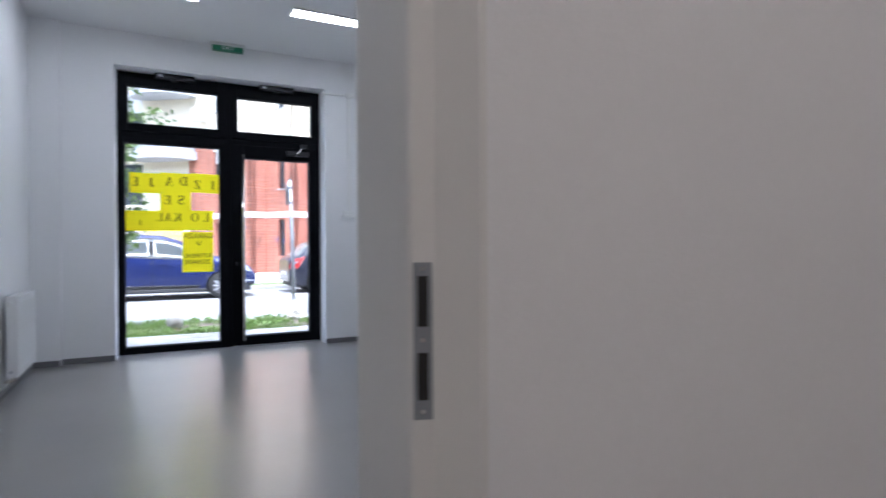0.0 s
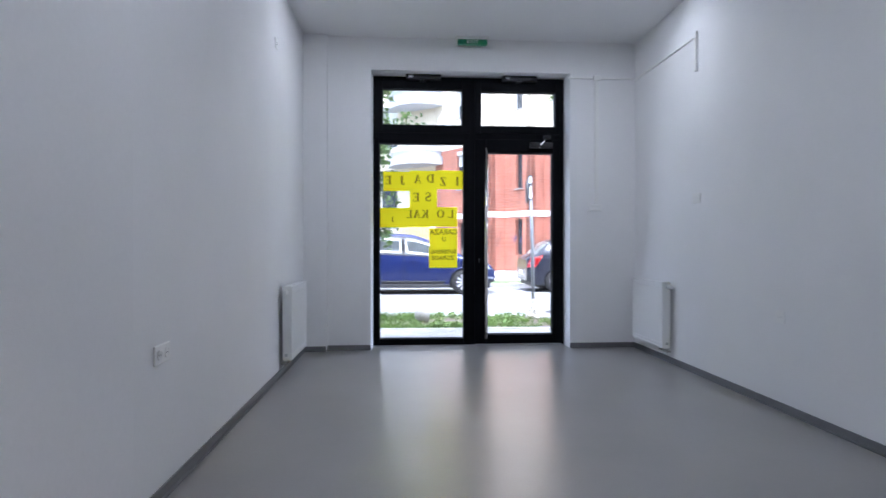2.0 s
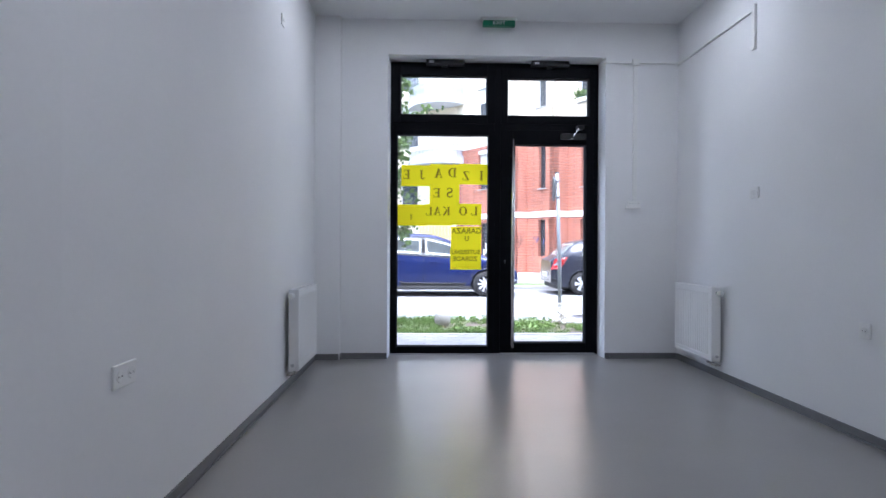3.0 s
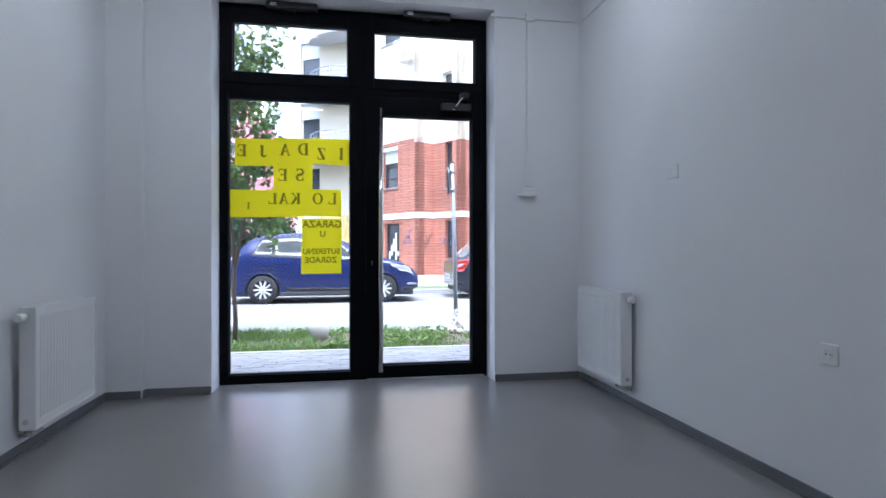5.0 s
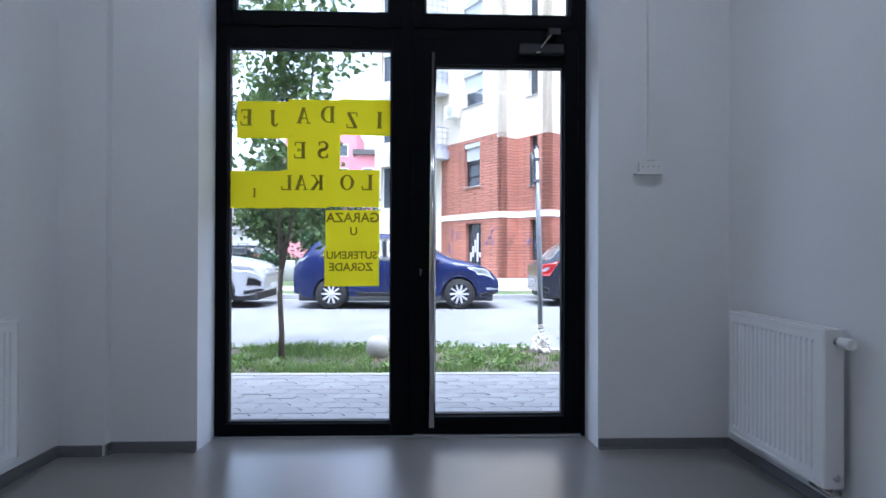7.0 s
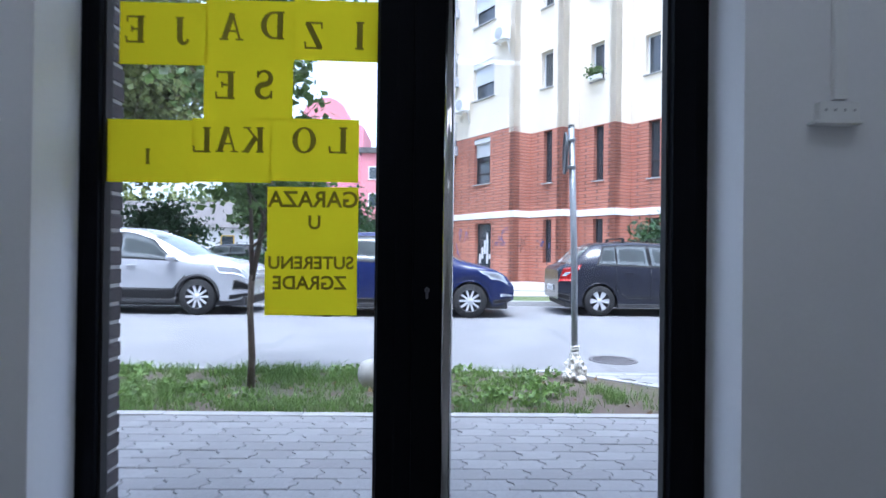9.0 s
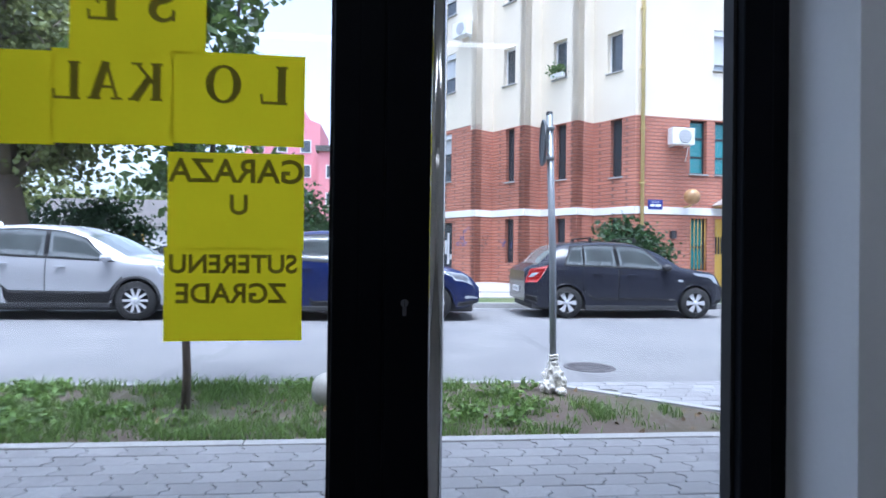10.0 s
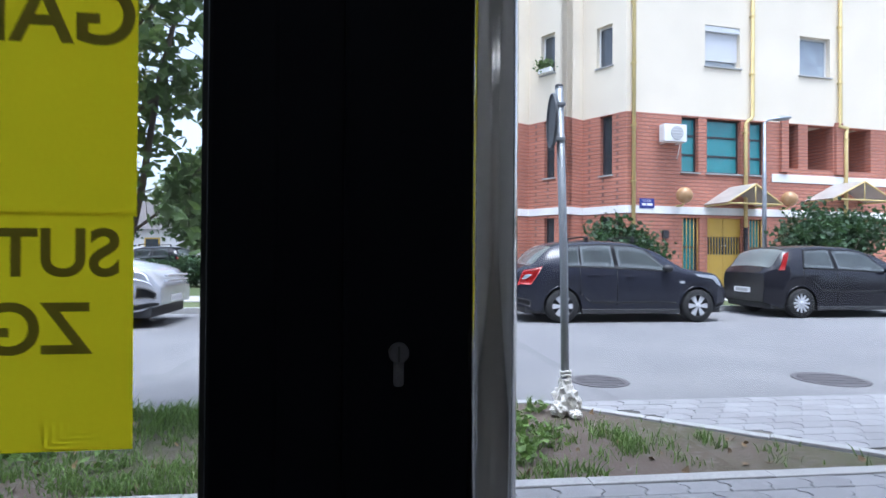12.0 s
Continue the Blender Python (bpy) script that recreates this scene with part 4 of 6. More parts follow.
def shrub(name, label, at, rx, ry, rz, count, leaf, mat, seed):
    """A dense uneven bush: stems inside, leaves in lumps over it."""
    rng = np.random.default_rng(seed)
    o = thing(name, label, name, at)
    bm = bmesh.new()
    for k in range(9):
        a = k * 2.4
        add_tube(bm, [(0, 0, -0.05), (rx * 0.4 * math.cos(a), ry * 0.4 * math.sin(a), rz * 0.7), (rx * 0.7 * math.cos(a), ry * 0.7 * math.sin(a), rz * 1.3)], [0.03, 0.02, 0.006], 5)
    part("stems", bm, BARK, o)
    lumps = rng.normal(size=(46, 3)); lumps /= np.linalg.norm(lumps, axis=1)[:, None]
    lumps = lumps * rng.uniform(0.55, 0.92, size=(46, 1)) * [rx, ry, rz] + [0, 0, rz]
    lumps[:, 2] = np.maximum(lumps[:, 2], 0.12)
    c = lumps[rng.integers(0, 46, count)] + rng.normal(scale=0.16 * rx, size=(count, 3)) * [1, ry / rx, rz / rx]
    c[:, 2] = np.maximum(c[:, 2], 0.03)
    crown = new("foliage", leaf_mesh("foliage", c, leaf, mat, rng))
    crown.parent = o
    tagged(crown, kind="stuff")
    return o
shrub("shrub", "untidy green shrub against the brick wall", pose(7.65, 21.4, -0.08), 1.25, 0.85, 1.06, 5200, 0.14, LEAF3, 21)
shrub("shrub", "large dense clipped shrub before the entrance", pose(13.65, 21.1, -0.08), 1.60, 1.15, 1.28, 7000, 0.13, LEAF3, 22)
shrub("shrub", "dark evergreen shrub behind the parked cars", pose(-2.9, 29.2, -0.1), 1.7, 1.4, 1.9, 6000, 0.17, LEAF3, 23)
shrub("hedge", "low clipped hedge on the lawn", pose(-5.3, 26.3, -0.1), 1.6, 0.7, 0.55, 4000, 0.10, LEAF3, 24)
shrub("hedge", "tall hedge beyond the parked cars", pose(-11.5, 30, -0.1), 3.2, 1.2, 1.6, 6500, 0.18, LEAF3, 25)
shrub("shrub", "tall shrub at the edge of the lawn", pose(-17.5, 30, -0.1), 3.2, 1.6, 2.1, 6500, 0.22, LEAF3, 26)
shrub("shrub", "tall shrub at the edge of the lawn", pose(-24.5, 29, -0.1), 3.4, 1.6, 2.4, 6500, 0.22, LEAF3, 27)

solid("litter_bin", lathe([(0.20, 0), (0.22, 0.02), (0.22, 0.75), (0.20, 0.78), (0.17, 0.78), (0.17, 0.70)], 24), STONE, "pale concrete litter bin beside the hedge", "litter bin", pose(-4.1, 25.4, -0.1))


def blades(name, n, x0, x1, y0, y1, h, seed, inside=None):
    rng = np.random.default_rng(seed)
    p = rng.uniform((x0, y0), (x1, y1), size=(n, 2))
    d = np.array([0.8 * noise.noise(Vector((x * 1.1, y * 1.6, 3.3))) + 0.8 * noise.noise(Vector((x * 5.1, y * 5.1, 7.0))) for x, y in p])
    ok = d > rng.normal(-0.05, 0.2, n) + np.where(p[:, 0] > 1.9, 0.22 + 0.25 * (p[:, 0] - 1.9), 0)
    if inside is not None:
        ok &= inside(p[:, 0], p[:, 1])
    p, d = p[ok], d[ok]
    n = len(p)
    hh = h * rng.uniform(0.4, 1.3, size=n) * (0.75 + 0.6 * np.clip(d, 0, 1)) * np.where(p[:, 1] > y1 - 0.35, 1.5, 1.0)
    a = rng.uniform(0, 2 * math.pi, n)
    w = rng.uniform(0.002, 0.006, n)
    lean = rng.normal(scale=0.5, size=(n, 2)) * hh[:, None]
    z = np.full(n, ZP - 0.022)
    dx, dy = np.cos(a) * w, np.sin(a) * w
    v = np.stack([np.c_[p[:, 0] - dx, p[:, 1] - dy, z], np.c_[p[:, 0] + dx, p[:, 1] + dy, z],
                  np.c_[p + lean * 0.35 + np.c_[dx, dy] * 0.7, z + hh * 0.6], np.c_[p + lean * 0.35 - np.c_[dx, dy] * 0.7, z + hh * 0.6], np.c_[p + lean, z + hh]], axis=1).reshape(-1, 3)
    i = np.arange(n)[:, None] * 5
    f = [*(i + [0, 1, 2]).tolist(), *(i + [0, 2, 3]).tolist(), *(i + [3, 2, 4]).tolist()]
    me = bpy.data.meshes.new(name)
    me.from_pydata(v.tolist(), [], f)
    me.materials.append(BLADE)
    return tagged(new(name, me), "patchy green grass tufts", "grass", kind="stuff")
inbed = lambda x, y: (y < 10.92) & ((x < 2.2) | (y < 10.88 - 0.84 * (x - 2.2)))
blades("grass", 66000, -6.5, 4.2, PAVE_END + 0.10, 10.92, 0.075, 41, inbed)
rng = np.random.default_rng(77)
pts = rng.uniform((-6, PAVE_END + 0.12), (2.2, 10.85), size=(260, 2))
cl = np.concatenate([np.c_[rng.normal(loc=q, scale=0.05, size=(26, 2)), ZP - 0.015 + rng.uniform(0.0, 0.09, 26)] for q in pts if noise.noise(Vector((q[0] * 0.9, q[1] * 1.3, 3.3))) > 0.0])
tagged(new("weeds", leaf_mesh("weeds", cl, 0.05, BLADE, rng, 1.0)), "broad-leaved weeds in the verge", "weeds", kind="stuff")
pts = rng.uniform((-1.5, 9.42), (3.8, 10.8), size=(120, 2))
pts = pts[inbed(pts[:, 0], pts[:, 1])]
DRYLEAF = material("dry_leaf", (0.22, 0.15, 0.08), 0.9, grain=0.1, rand=0.4)
tagged(new("fallen_leaves", leaf_mesh("fallen_leaves", np.c_[pts, np.full(len(pts), ZP - 0.012)], 0.055, DRYLEAF, rng, 3.0)), "dry brown fallen leaves on the soil", "fallen leaves", kind="stuff")


# ---- parked cars ----
def spline(pairs):
    xs, ys = [p[0] for p in pairs], [p[1] for p in pairs]
    def f(x):
        s = 0.0
        for k, w in ((-0.07, 0.2), (-0.035, 0.2), (0, 0.2), (0.035, 0.2), (0.07, 0.2)):
            s += w * float(np.interp(x + k, xs, ys))
        return s
    return f


def wheel(parent, x, y, r, width, spokes, side, tread):
    t = part("wheel", moved(lathe([(r * 0.66, -width / 2), (r * 0.93, -width / 2), (r, -width / 2 + 0.025), (r, width / 2 - 0.025), (r * 0.93, width / 2), (r * 0.66, width / 2)], 40, False), pose(x, y, r, 90)), TYRE, parent, "black tyre on a spoked wheel")
    f = -side * (width / 2)
    face = y + side * width / 2
    part("rim", moved(lathe([(r * 0.68, -0.02), (r * 0.69, 0.004), (r * 0.64, 0.008), (r * 0.60, -0.050), (r * 0.01, -0.055)], 40, False), pose(x, face, r, 90 if side < 0 else -90)), TRIM, t)
    for k in range(spokes):
        a = 2 * math.pi * k / spokes
        m = pose(x, face + side * -0.004, r, 90 if side < 0 else -90) @ pose(0, 0, 0, 0, 0, math.degrees(a))
        bm = bmesh.new()
        w0, w1 = r * 0.055, r * (0.065 if tread else 0.17)
        v = [bm.verts.new(q) for q in ((r * 0.08, -w0, 0.004), (r * 0.63, -w1, -0.006), (r * 0.63, w1, -0.006), (r * 0.08, w0, 0.004), (r * 0.08, -w0, -0.022), (r * 0.63, -w1, -0.026), (r * 0.63, w1, -0.026), (r * 0.08, w0, -0.022))]
        for q in ((0, 1, 2, 3), (0, 4, 5, 1), (1, 5, 6, 2), (2, 6, 7, 3), (3, 7, 4, 0)):
            bm.faces.new([v[i] for i in q])
        part("spoke", moved(bm, m), RIM, t)
    part("hub_cap", moved(lathe([(r * 0.15, -0.02), (r * 0.15, 0.006), (r * 0.10, 0.012), (0.004, 0.013)], 20), pose(x, face - side * 0.002, r, 90 if side < 0 else -90)), RIM, t)


def car(label, at, L, W, axles, r, top, belt, paint, side_windows, screen, rear_screen, clad=False, spokes=10, alloy=True, lower=0.24, extra=None):
    """A parked car: nose towards +x, rear bumper at x = 0, wheels on z = 0."""
    o = thing("car", label, "car", at, "parked cars")
    topf, beltf = spline(top), spline(belt)
    arch = r + 0.055
    def width(x):
        t = abs(2 * x / L - 1)
        return W / 2 * (1 - 0.20 * max(0, (t - 0.72) / 0.28) ** 2.2)
    def bottom(x):
        z = lower + 0.10 * max(0, abs(2 * x / L - 1) - 0.86) / 0.14
        for ax in axles:
            if abs(x - ax) < arch:
                z = max(z, r + math.sqrt(arch ** 2 - (x - ax) ** 2))
        return z
    def ring(x):
        """Half section: from the sill up to the centre line of the roof."""
        t, w, zb = topf(x), width(x), bottom(x)
        b = min(beltf(x), t - 0.02)
        zb = min(zb, b - 0.06)
        g = max(0.0, t - b)
        inner = w - 0.03 - 0.30 * g
        m1, m2 = zb + (b - zb) * 0.35, zb + (b - zb) * 0.72
        crown = min(0.06, g * 0.4)
        return [(w - 0.035, zb), (w - 0.006, m1), (w, m2), (w - 0.03, b), (inner, t - crown), (inner * 0.6, t - crown * 0.25), (0.0, t)]
    def surf(x, k, side, off=0.0):
        p = ring(x)
        i = min(int(k), len(p) - 2)
        f = k - i
        y = p[i][0] * (1 - f) + p[i + 1][0] * f
        z = p[i][1] * (1 - f) + p[i + 1][1] * f
        ny, nz = p[i + 1][1] - p[i][1], -(p[i + 1][0] - p[i][0])
        q = math.hypot(ny, nz) or 1
        return Vector((x, side * (y + off * ny / q), z + off * nz / q))
    bm = bmesh.new()
    n = 120
    rows = []
    for i in range(n + 1):
        x = L * i / n
        h = ring(x)
        rows.append([bm.verts.new((x, -y, z)) for y, z in h] + [bm.verts.new((x, y, z)) for y, z in h[-2::-1]])
    for a, b in zip(rows, rows[1:]):
        for k in range(len(a) - 1):
            bm.faces.new((a[k], a[k + 1], b[k + 1], b[k])).smooth = True
    bm.faces.new(rows[0]), bm.faces.new(rows[-1][::-1])
    body = part("body", bm, paint, o)
    part("underbody", box((0.12, -W / 2 + 0.12, 0.17), (L - 0.12, W / 2 - 0.12, 0.62), 0.03), TRIM, o)

    def patch(name, ub, ut, kb, kt, side, mat, off=0.006, lab="", parent=body, nu=10, nk=4):
        """A piece fitted on the skin between two slanted ends: ub, ut = (start, end) at its foot and head."""
        q = bmesh.new()
        g = []
        for j in range(nk + 1):
            f = j / nk
            u0, u1 = ub[0] + (ut[0] - ub[0]) * f, ub[1] + (ut[1] - ub[1]) * f
            g.append([q.verts.new(surf(min(max(u0 + (u1 - u0) * i / nu, 0.0), L), kb + (kt - kb) * f, side, off)) for i in range(nu + 1)])
        for j in range(nk):
            for i in range(nu):
                q.faces.new((g[j][i], g[j][i + 1], g[j + 1][i + 1], g[j + 1][i])).smooth = True
        bmesh.ops.solidify(q, geom=q.faces[:], thickness=0.004)
        return part(name, q, mat, parent, lab)
    for side in (-1, 1):
        lo, hi = side_windows[0][0][0] - 0.05, side_windows[-1][0][1] + 0.04
        lo2, hi2 = side_windows[0][1][0] - 0.04, side_windows[-1][1][1] + 0.05
        patch("window_surround", (lo, hi), (lo2, hi2), 3.03, 3.94, side, BLACK, 0.003)
        for ub, ut in side_windows:
            patch("side_window", ub, ut, 3.10, 3.88, side, CARGLASS, 0.008, "tinted side window")
        for x in axles:
            wheel(o, x, side * (W / 2 - 0.115), r, 0.20, spokes, side, alloy)
            q = bmesh.new()
            arc = [(x + arch * math.cos(a), r + arch * math.sin(a)) for a in (math.pi * k / 14 for k in range(15))]
            add_tube(q, [surf(min(max(u, 0.01), L - 0.01), 0.02, side) if False else (u, side * (width(min(max(u, 0), L)) - 0.028), z) for u, z in arc], 0.03 if clad else 0.016, 6)
            part("arch_lip", q, TRIM if clad else paint, body)
        part("sill", box((axles[0] + arch, side * (W / 2 - 0.05) - 0.03, lower - 0.05), (axles[1] - arch, side * (W / 2 - 0.05) + 0.03, lower + 0.03), 0.012), TRIM, body)
        for ub, ut in side_windows[-2:]:
            xs = ub[0] + 0.13
            part("door_handle", box((xs, side * (W / 2 + 0.012) - 0.014, beltf(xs) - 0.13), (xs + 0.17, side * (W / 2 + 0.012) + 0.014, beltf(xs) - 0.095), 0.008), paint, body)
            q = bmesh.new()
            xe = ub[0] - 0.035
            add_tube(q, [surf(xe, k, side, 0.0005) for k in (0.4, 1.0, 1.6, 2.2, 3.0)], 0.008, 5)
            part("door_seam", q, GASKET, body)
        xm = side_windows[-1][0][1] - 0.10
        mir = part("mirror", moved(smooth_ball(0.10, 0.075, 0.065), pose(xm, side * (W / 2 + 0.06), beltf(xm) + 0.07)), paint if clad or alloy else TRIM, body)
        part("mirror_arm", tube([(xm, side * (W / 2 - 0.06), beltf(xm) + 0.01), (xm, side * (W / 2 + 0.04), beltf(xm) + 0.05)], 0.018, 6), TRIM, mir)
        patch("headlight", (L - 0.62, L - 0.10), (L - 0.70, L - 0.22), 2.15, 2.92, side, CLEARLAMP, 0.008, "clear headlight lens")
        patch("bumper_trim", (L - 0.42, L - 0.03), (L - 0.40, L - 0.03), 0.12, 0.50, side, TRIM, 0.006)
        if extra:
            extra(patch, part, body, surf, side)
    for u0, u1, nm, lab in ((*screen, "windscreen", "raked windscreen"), (*rear_screen, "rear_window", "rear window")):
        q = bmesh.new()
        g = []
        for i in range(13):
            x = u0 + (u1 - u0) * i / 12
            row = [surf(x, 4.15 + (5.999 - 4.15) * j / 5, -1, 0.006) for j in range(6)]
            g.append([q.verts.new(p) for p in row] + [q.verts.new((p.x, -p.y, p.z)) for p in row[-2::-1]])
        for a, b in zip(g, g[1:]):
            for k in range(len(a) - 1):
                q.faces.new((a[k], a[k + 1], b[k + 1], b[k])).smooth = True
        part(nm, q, CARGLASS, body, lab)
    plate = part("number_plate", box((-0.022, -0.26, 0.48), (-0.004, 0.26, 0.59), 0.003), WHITEPAINT, body, "white number plate")
    part("plate_marks", box((-0.0245, -0.19, 0.505), (-0.0225, 0.20, 0.565)), GREYPLASTIC, plate)
    plate = part("number_plate", box((L - 0.004, -0.26, 0.40), (L + 0.016, 0.26, 0.51), 0.003), WHITEPAINT, body, "white number plate")
    return o


def smooth_ball(a, b, c):
    bm = bmesh.new()
    bmesh.ops.create_uvsphere(bm, u_segments=16, v_segments=10, radius=1)
    for f in bm.faces:
        f.smooth = True
    return moved(bm, Matrix.Diagonal((a, b, c, 1)))


def lamps_hatch(patch, part, body, surf, side):
    patch("tail_light", (0.0, 0.22), (0.10, 0.44), 1.75, 3.15, side, REDLAMP, 0.010, "red tail light")
    patch("lamp_lens", (0.06, 0.14), (0.13, 0.24), 2.2, 2.6, side, CLEARLAMP, 0.014)
    patch("rear_bumper_trim", (0.0, 0.22), (0.0, 0.22), 0.2, 0.7, side, TRIM, 0.006)
    patch("fuel_flap", (0.62, 0.80), (0.62, 0.80), 2.35, 2.75, side, GASKET, 0.004)
    patch("flap_cover", (0.63, 0.79), (0.63, 0.79), 2.38, 2.72, side, CARGREY, 0.006)
    patch("lower_moulding", (1.15, 2.95), (1.15, 2.95), 0.55, 0.68, side, TRIM, 0.008)
    part("indicator", box((3.02, side * 0.868 - 0.008, 0.72), (3.12, side * 0.868 + 0.008, 0.76), 0.004), CLEARLAMP, body)
    if side < 0:
        for x in (1.35, 2.25):
            bar = part("roof_bar", box((x - 0.02, -0.56, 1.555), (x + 0.02, 0.56, 1.58), 0.006), BLACK, body)
            for y in (-0.54, 0.54):
                part("bar_foot", box((x - 0.03, y - 0.03, 1.47), (x + 0.03, y + 0.03, 1.56), 0.01), BLACK, bar)
def lamps_tall(patch, part, body, surf, side):
    patch("tail_light", (0.24, 0.36), (0.40, 0.52), 3.0, 3.9, side, REDLAMP, 0.012, "tall red tail light")
    patch("side_moulding", (0.95, 3.0), (0.95, 3.0), 1.25, 1.40, side, paint_dark, 0.014)
paint_dark = TRIM
def lamps_mpv(patch, part, body, surf, side):
    patch("tail_light", (0.03, 0.20), (0.16, 0.34), 2.75, 3.25, side, CLEARLAMP, 0.012, "clear tail light")
    patch("fog_trim", (4.10, 4.34), (4.10, 4.34), 0.75, 1.0, side, CLEARLAMP, 0.012)
    patch("lower_cladding", (0.95, 3.2), (0.95, 3.2), 0.05, 0.45, side, TRIM, 0.006)
def lamps_suv(patch, part, body, surf, side):
    patch("tail_light", (0.05, 0.2), (0.2, 0.34), 2.6, 3.7, side, REDLAMP, 0.012, "red tail light")
    patch("lower_cladding", (1.05, 3.35), (1.05, 3.35), 0.0, 0.9, side, TRIM, 0.010)
    patch("fog_recess", (4.22, 4.50), (4.25, 4.52), 0.9, 1.7, side, BLACK, 0.012)
    if side < 0:
        for z in (0.74, 0.82):
            part("grille_bar", box((4.535, -0.52, z), (4.60, 0.52, z + 0.035), 0.01), CLEARLAMP, body)
        part("roof_fin", moved(smooth_ball(0.12, 0.03, 0.06), pose(0.75, 0, 1.66)), WHITEPAINT, body)

ROADZ = ZR
car("charcoal hatchback with black roof bars at the kerb", pose(3.49, 17.34, ROADZ), 4.02, 1.74, (0.80, 3.39), 0.305,
    [(0, 0.86), (0.06, 1.00), (0.22, 1.05), (0.55, 1.38), (0.80, 1.475), (1.5, 1.525), (2.2, 1.49), (2.65, 1.34), (3.15, 1.03), (3.7, 0.93), (3.92, 0.78), (4.02, 0.60)],
    [(0, 0.92), (0.5, 1.00), (1.2, 0.985), (3.0, 0.92), (4.02, 0.85)], CARGREY,
    [((0.78, 1.12), (0.92, 1.12)), ((1.16, 1.78), (1.16, 1.74)), ((1.86, 2.86), (1.82, 2.40))], (2.48, 3.10), (0.20, 0.62), False, 6, False, 0.22, lamps_hatch)
car("dark blue compact people carrier at the kerb", pose(-1.85, 16.87, ROADZ), 4.37, 1.84, (0.82, 3.52), 0.325,
    [(0, 0.80), (0.06, 1.02), (0.18, 1.10), (0.45, 1.45), (0.75, 1.57), (1.5, 1.635), (2.2, 1.60), (2.7, 1.43), (3.4, 1.09), (4.0, 0.93), (4.25, 0.78), (4.37, 0.58)],
    [(0, 1.05), (0.6, 1.08), (1.6, 1.02), (3.2, 0.95), (4.37, 0.85)], CARBLUE,
    [((0.62, 1.02), (0.80, 1.02)), ((1.08, 1.90), (1.08, 1.88)), ((1.98, 3.10), (1.96, 2.55))], (2.58, 3.36), (0.16, 0.50), False, 10, True, 0.24, lamps_mpv)
car("black three-door style hatchback at the kerb", pose(8.70, 17.85, ROADZ), 3.84, 1.66, (0.72, 3.18), 0.295,
    [(0, 0.84), (0.05, 0.98), (0.14, 1.02), (0.38, 1.36), (0.60, 1.445), (1.3, 1.48), (2.0, 1.45), (2.5, 1.29), (3.0, 1.00), (3.5, 0.90), (3.72, 0.75), (3.84, 0.58)],
    [(0, 0.92), (0.5, 0.98), (1.2, 0.95), (2.9, 0.89), (3.84, 0.82)], CARBLACK,
    [((0.80, 1.45), (0.88, 1.40)), ((1.54, 2.68), (1.48, 2.24))], (2.34, 2.98), (0.13, 0.46), False, 12, True, 0.21, lamps_tall)
car("silver sport utility car with black wheel arches", pose(-7.05, 16.95, ROADZ), 4.57, 1.82, (0.95, 3.57), 0.345,
    [(0, 0.85), (0.05, 1.05), (0.2, 1.18), (0.55, 1.50), (0.85, 1.62), (1.6, 1.675), (2.3, 1.64), (2.8, 1.47), (3.45, 1.13), (4.1, 1.03), (4.42, 0.88), (4.57, 0.62)],
    [(0, 1.10), (0.6, 1.14), (1.6, 1.06), (3.2, 1.00), (4.57, 0.92)], CARSILVER,
    [((0.72, 1.12), (0.92, 1.12)), ((1.20, 2.05), (1.18, 2.02)), ((2.13, 3.20), (2.10, 2.66))], (2.68, 3.42), (0.22, 0.58), True, 10, True, 0.27, lamps_suv)
far_car = car("dark estate car in the parking area", pose(-12.3, 31.5, -0.15, 0, 0, 8), 4.3, 1.75, (0.80, 3.40), 0.31,
    [(0, 0.84), (0.05, 0.98), (0.2, 1.05), (0.5, 1.38), (0.8, 1.46), (1.5, 1.48), (2.2, 1.45), (2.7, 1.30), (3.2, 1.00), (3.9, 0.90), (4.2, 0.75), (4.3, 0.58)],
    [(0, 0.95), (0.5, 0.98), (1.2, 0.95), (2.9, 0.89), (4.3, 0.82)], CARBLACK,
    [((0.80, 1.55), (0.88, 1.50)), ((1.64, 2.88), (1.58, 2.44))], (2.5, 3.18), (0.16, 0.5), False, 10, True, 0.21, lamps_hatch)
copy_thing(far_car, pose(-18.6, 33.5, -0.15, 0, 0, -4)), copy_thing(far_car, pose(-7.2, 34.0, -0.15, 0, 0, 172))


# ---- the brick and render apartment building across the street ----
DZ, ZB, ZTOP, BRICKTOP = 0.24, -0.42, 19.0, 5.46
bld = thing("apartment_building", "apartment building of red brick below and cream render above", "building")
CORNER, U, V = Vector((8.95, 24.1, 0)), Vector((-0.535, 0.845, 0)), Vector((-0.845, -0.535, 0))
plan = [CORNER + Vector((13.5, 1.66, 0)), CORNER]
p = CORNER
for k in range(3):
    p = p + U * 1.70
    plan.append(p)
    p = p + V * 0.86
    plan.append(p)
plan.append(plan[-1] + U * 4.35)

STOREYS = [(7.08, 8.46), (10.15, 11.53), (13.22, 14.6), (16.29, 17.67)]
def facade(a, b, brick_top, brick_holes, stucco_holes):
    """One straight stretch of wall from a to b; its front looks to the right of the way from b to a."""
    d = b - a
    m = pose(a.x, a.y, DZ, 0, 0, math.degrees(math.atan2(d.y, d.x)))
    part("brick_wall", moved(holed(d.length, ZB, brick_top, brick_holes, 0.30), m), BRICK, bld, "red brick wall")
    part("rendered_wall", moved(holed(d.length, brick_top, ZTOP, stucco_holes, 0.30), m), STUCCO, bld, "cream rendered wall")
    return m, d.length


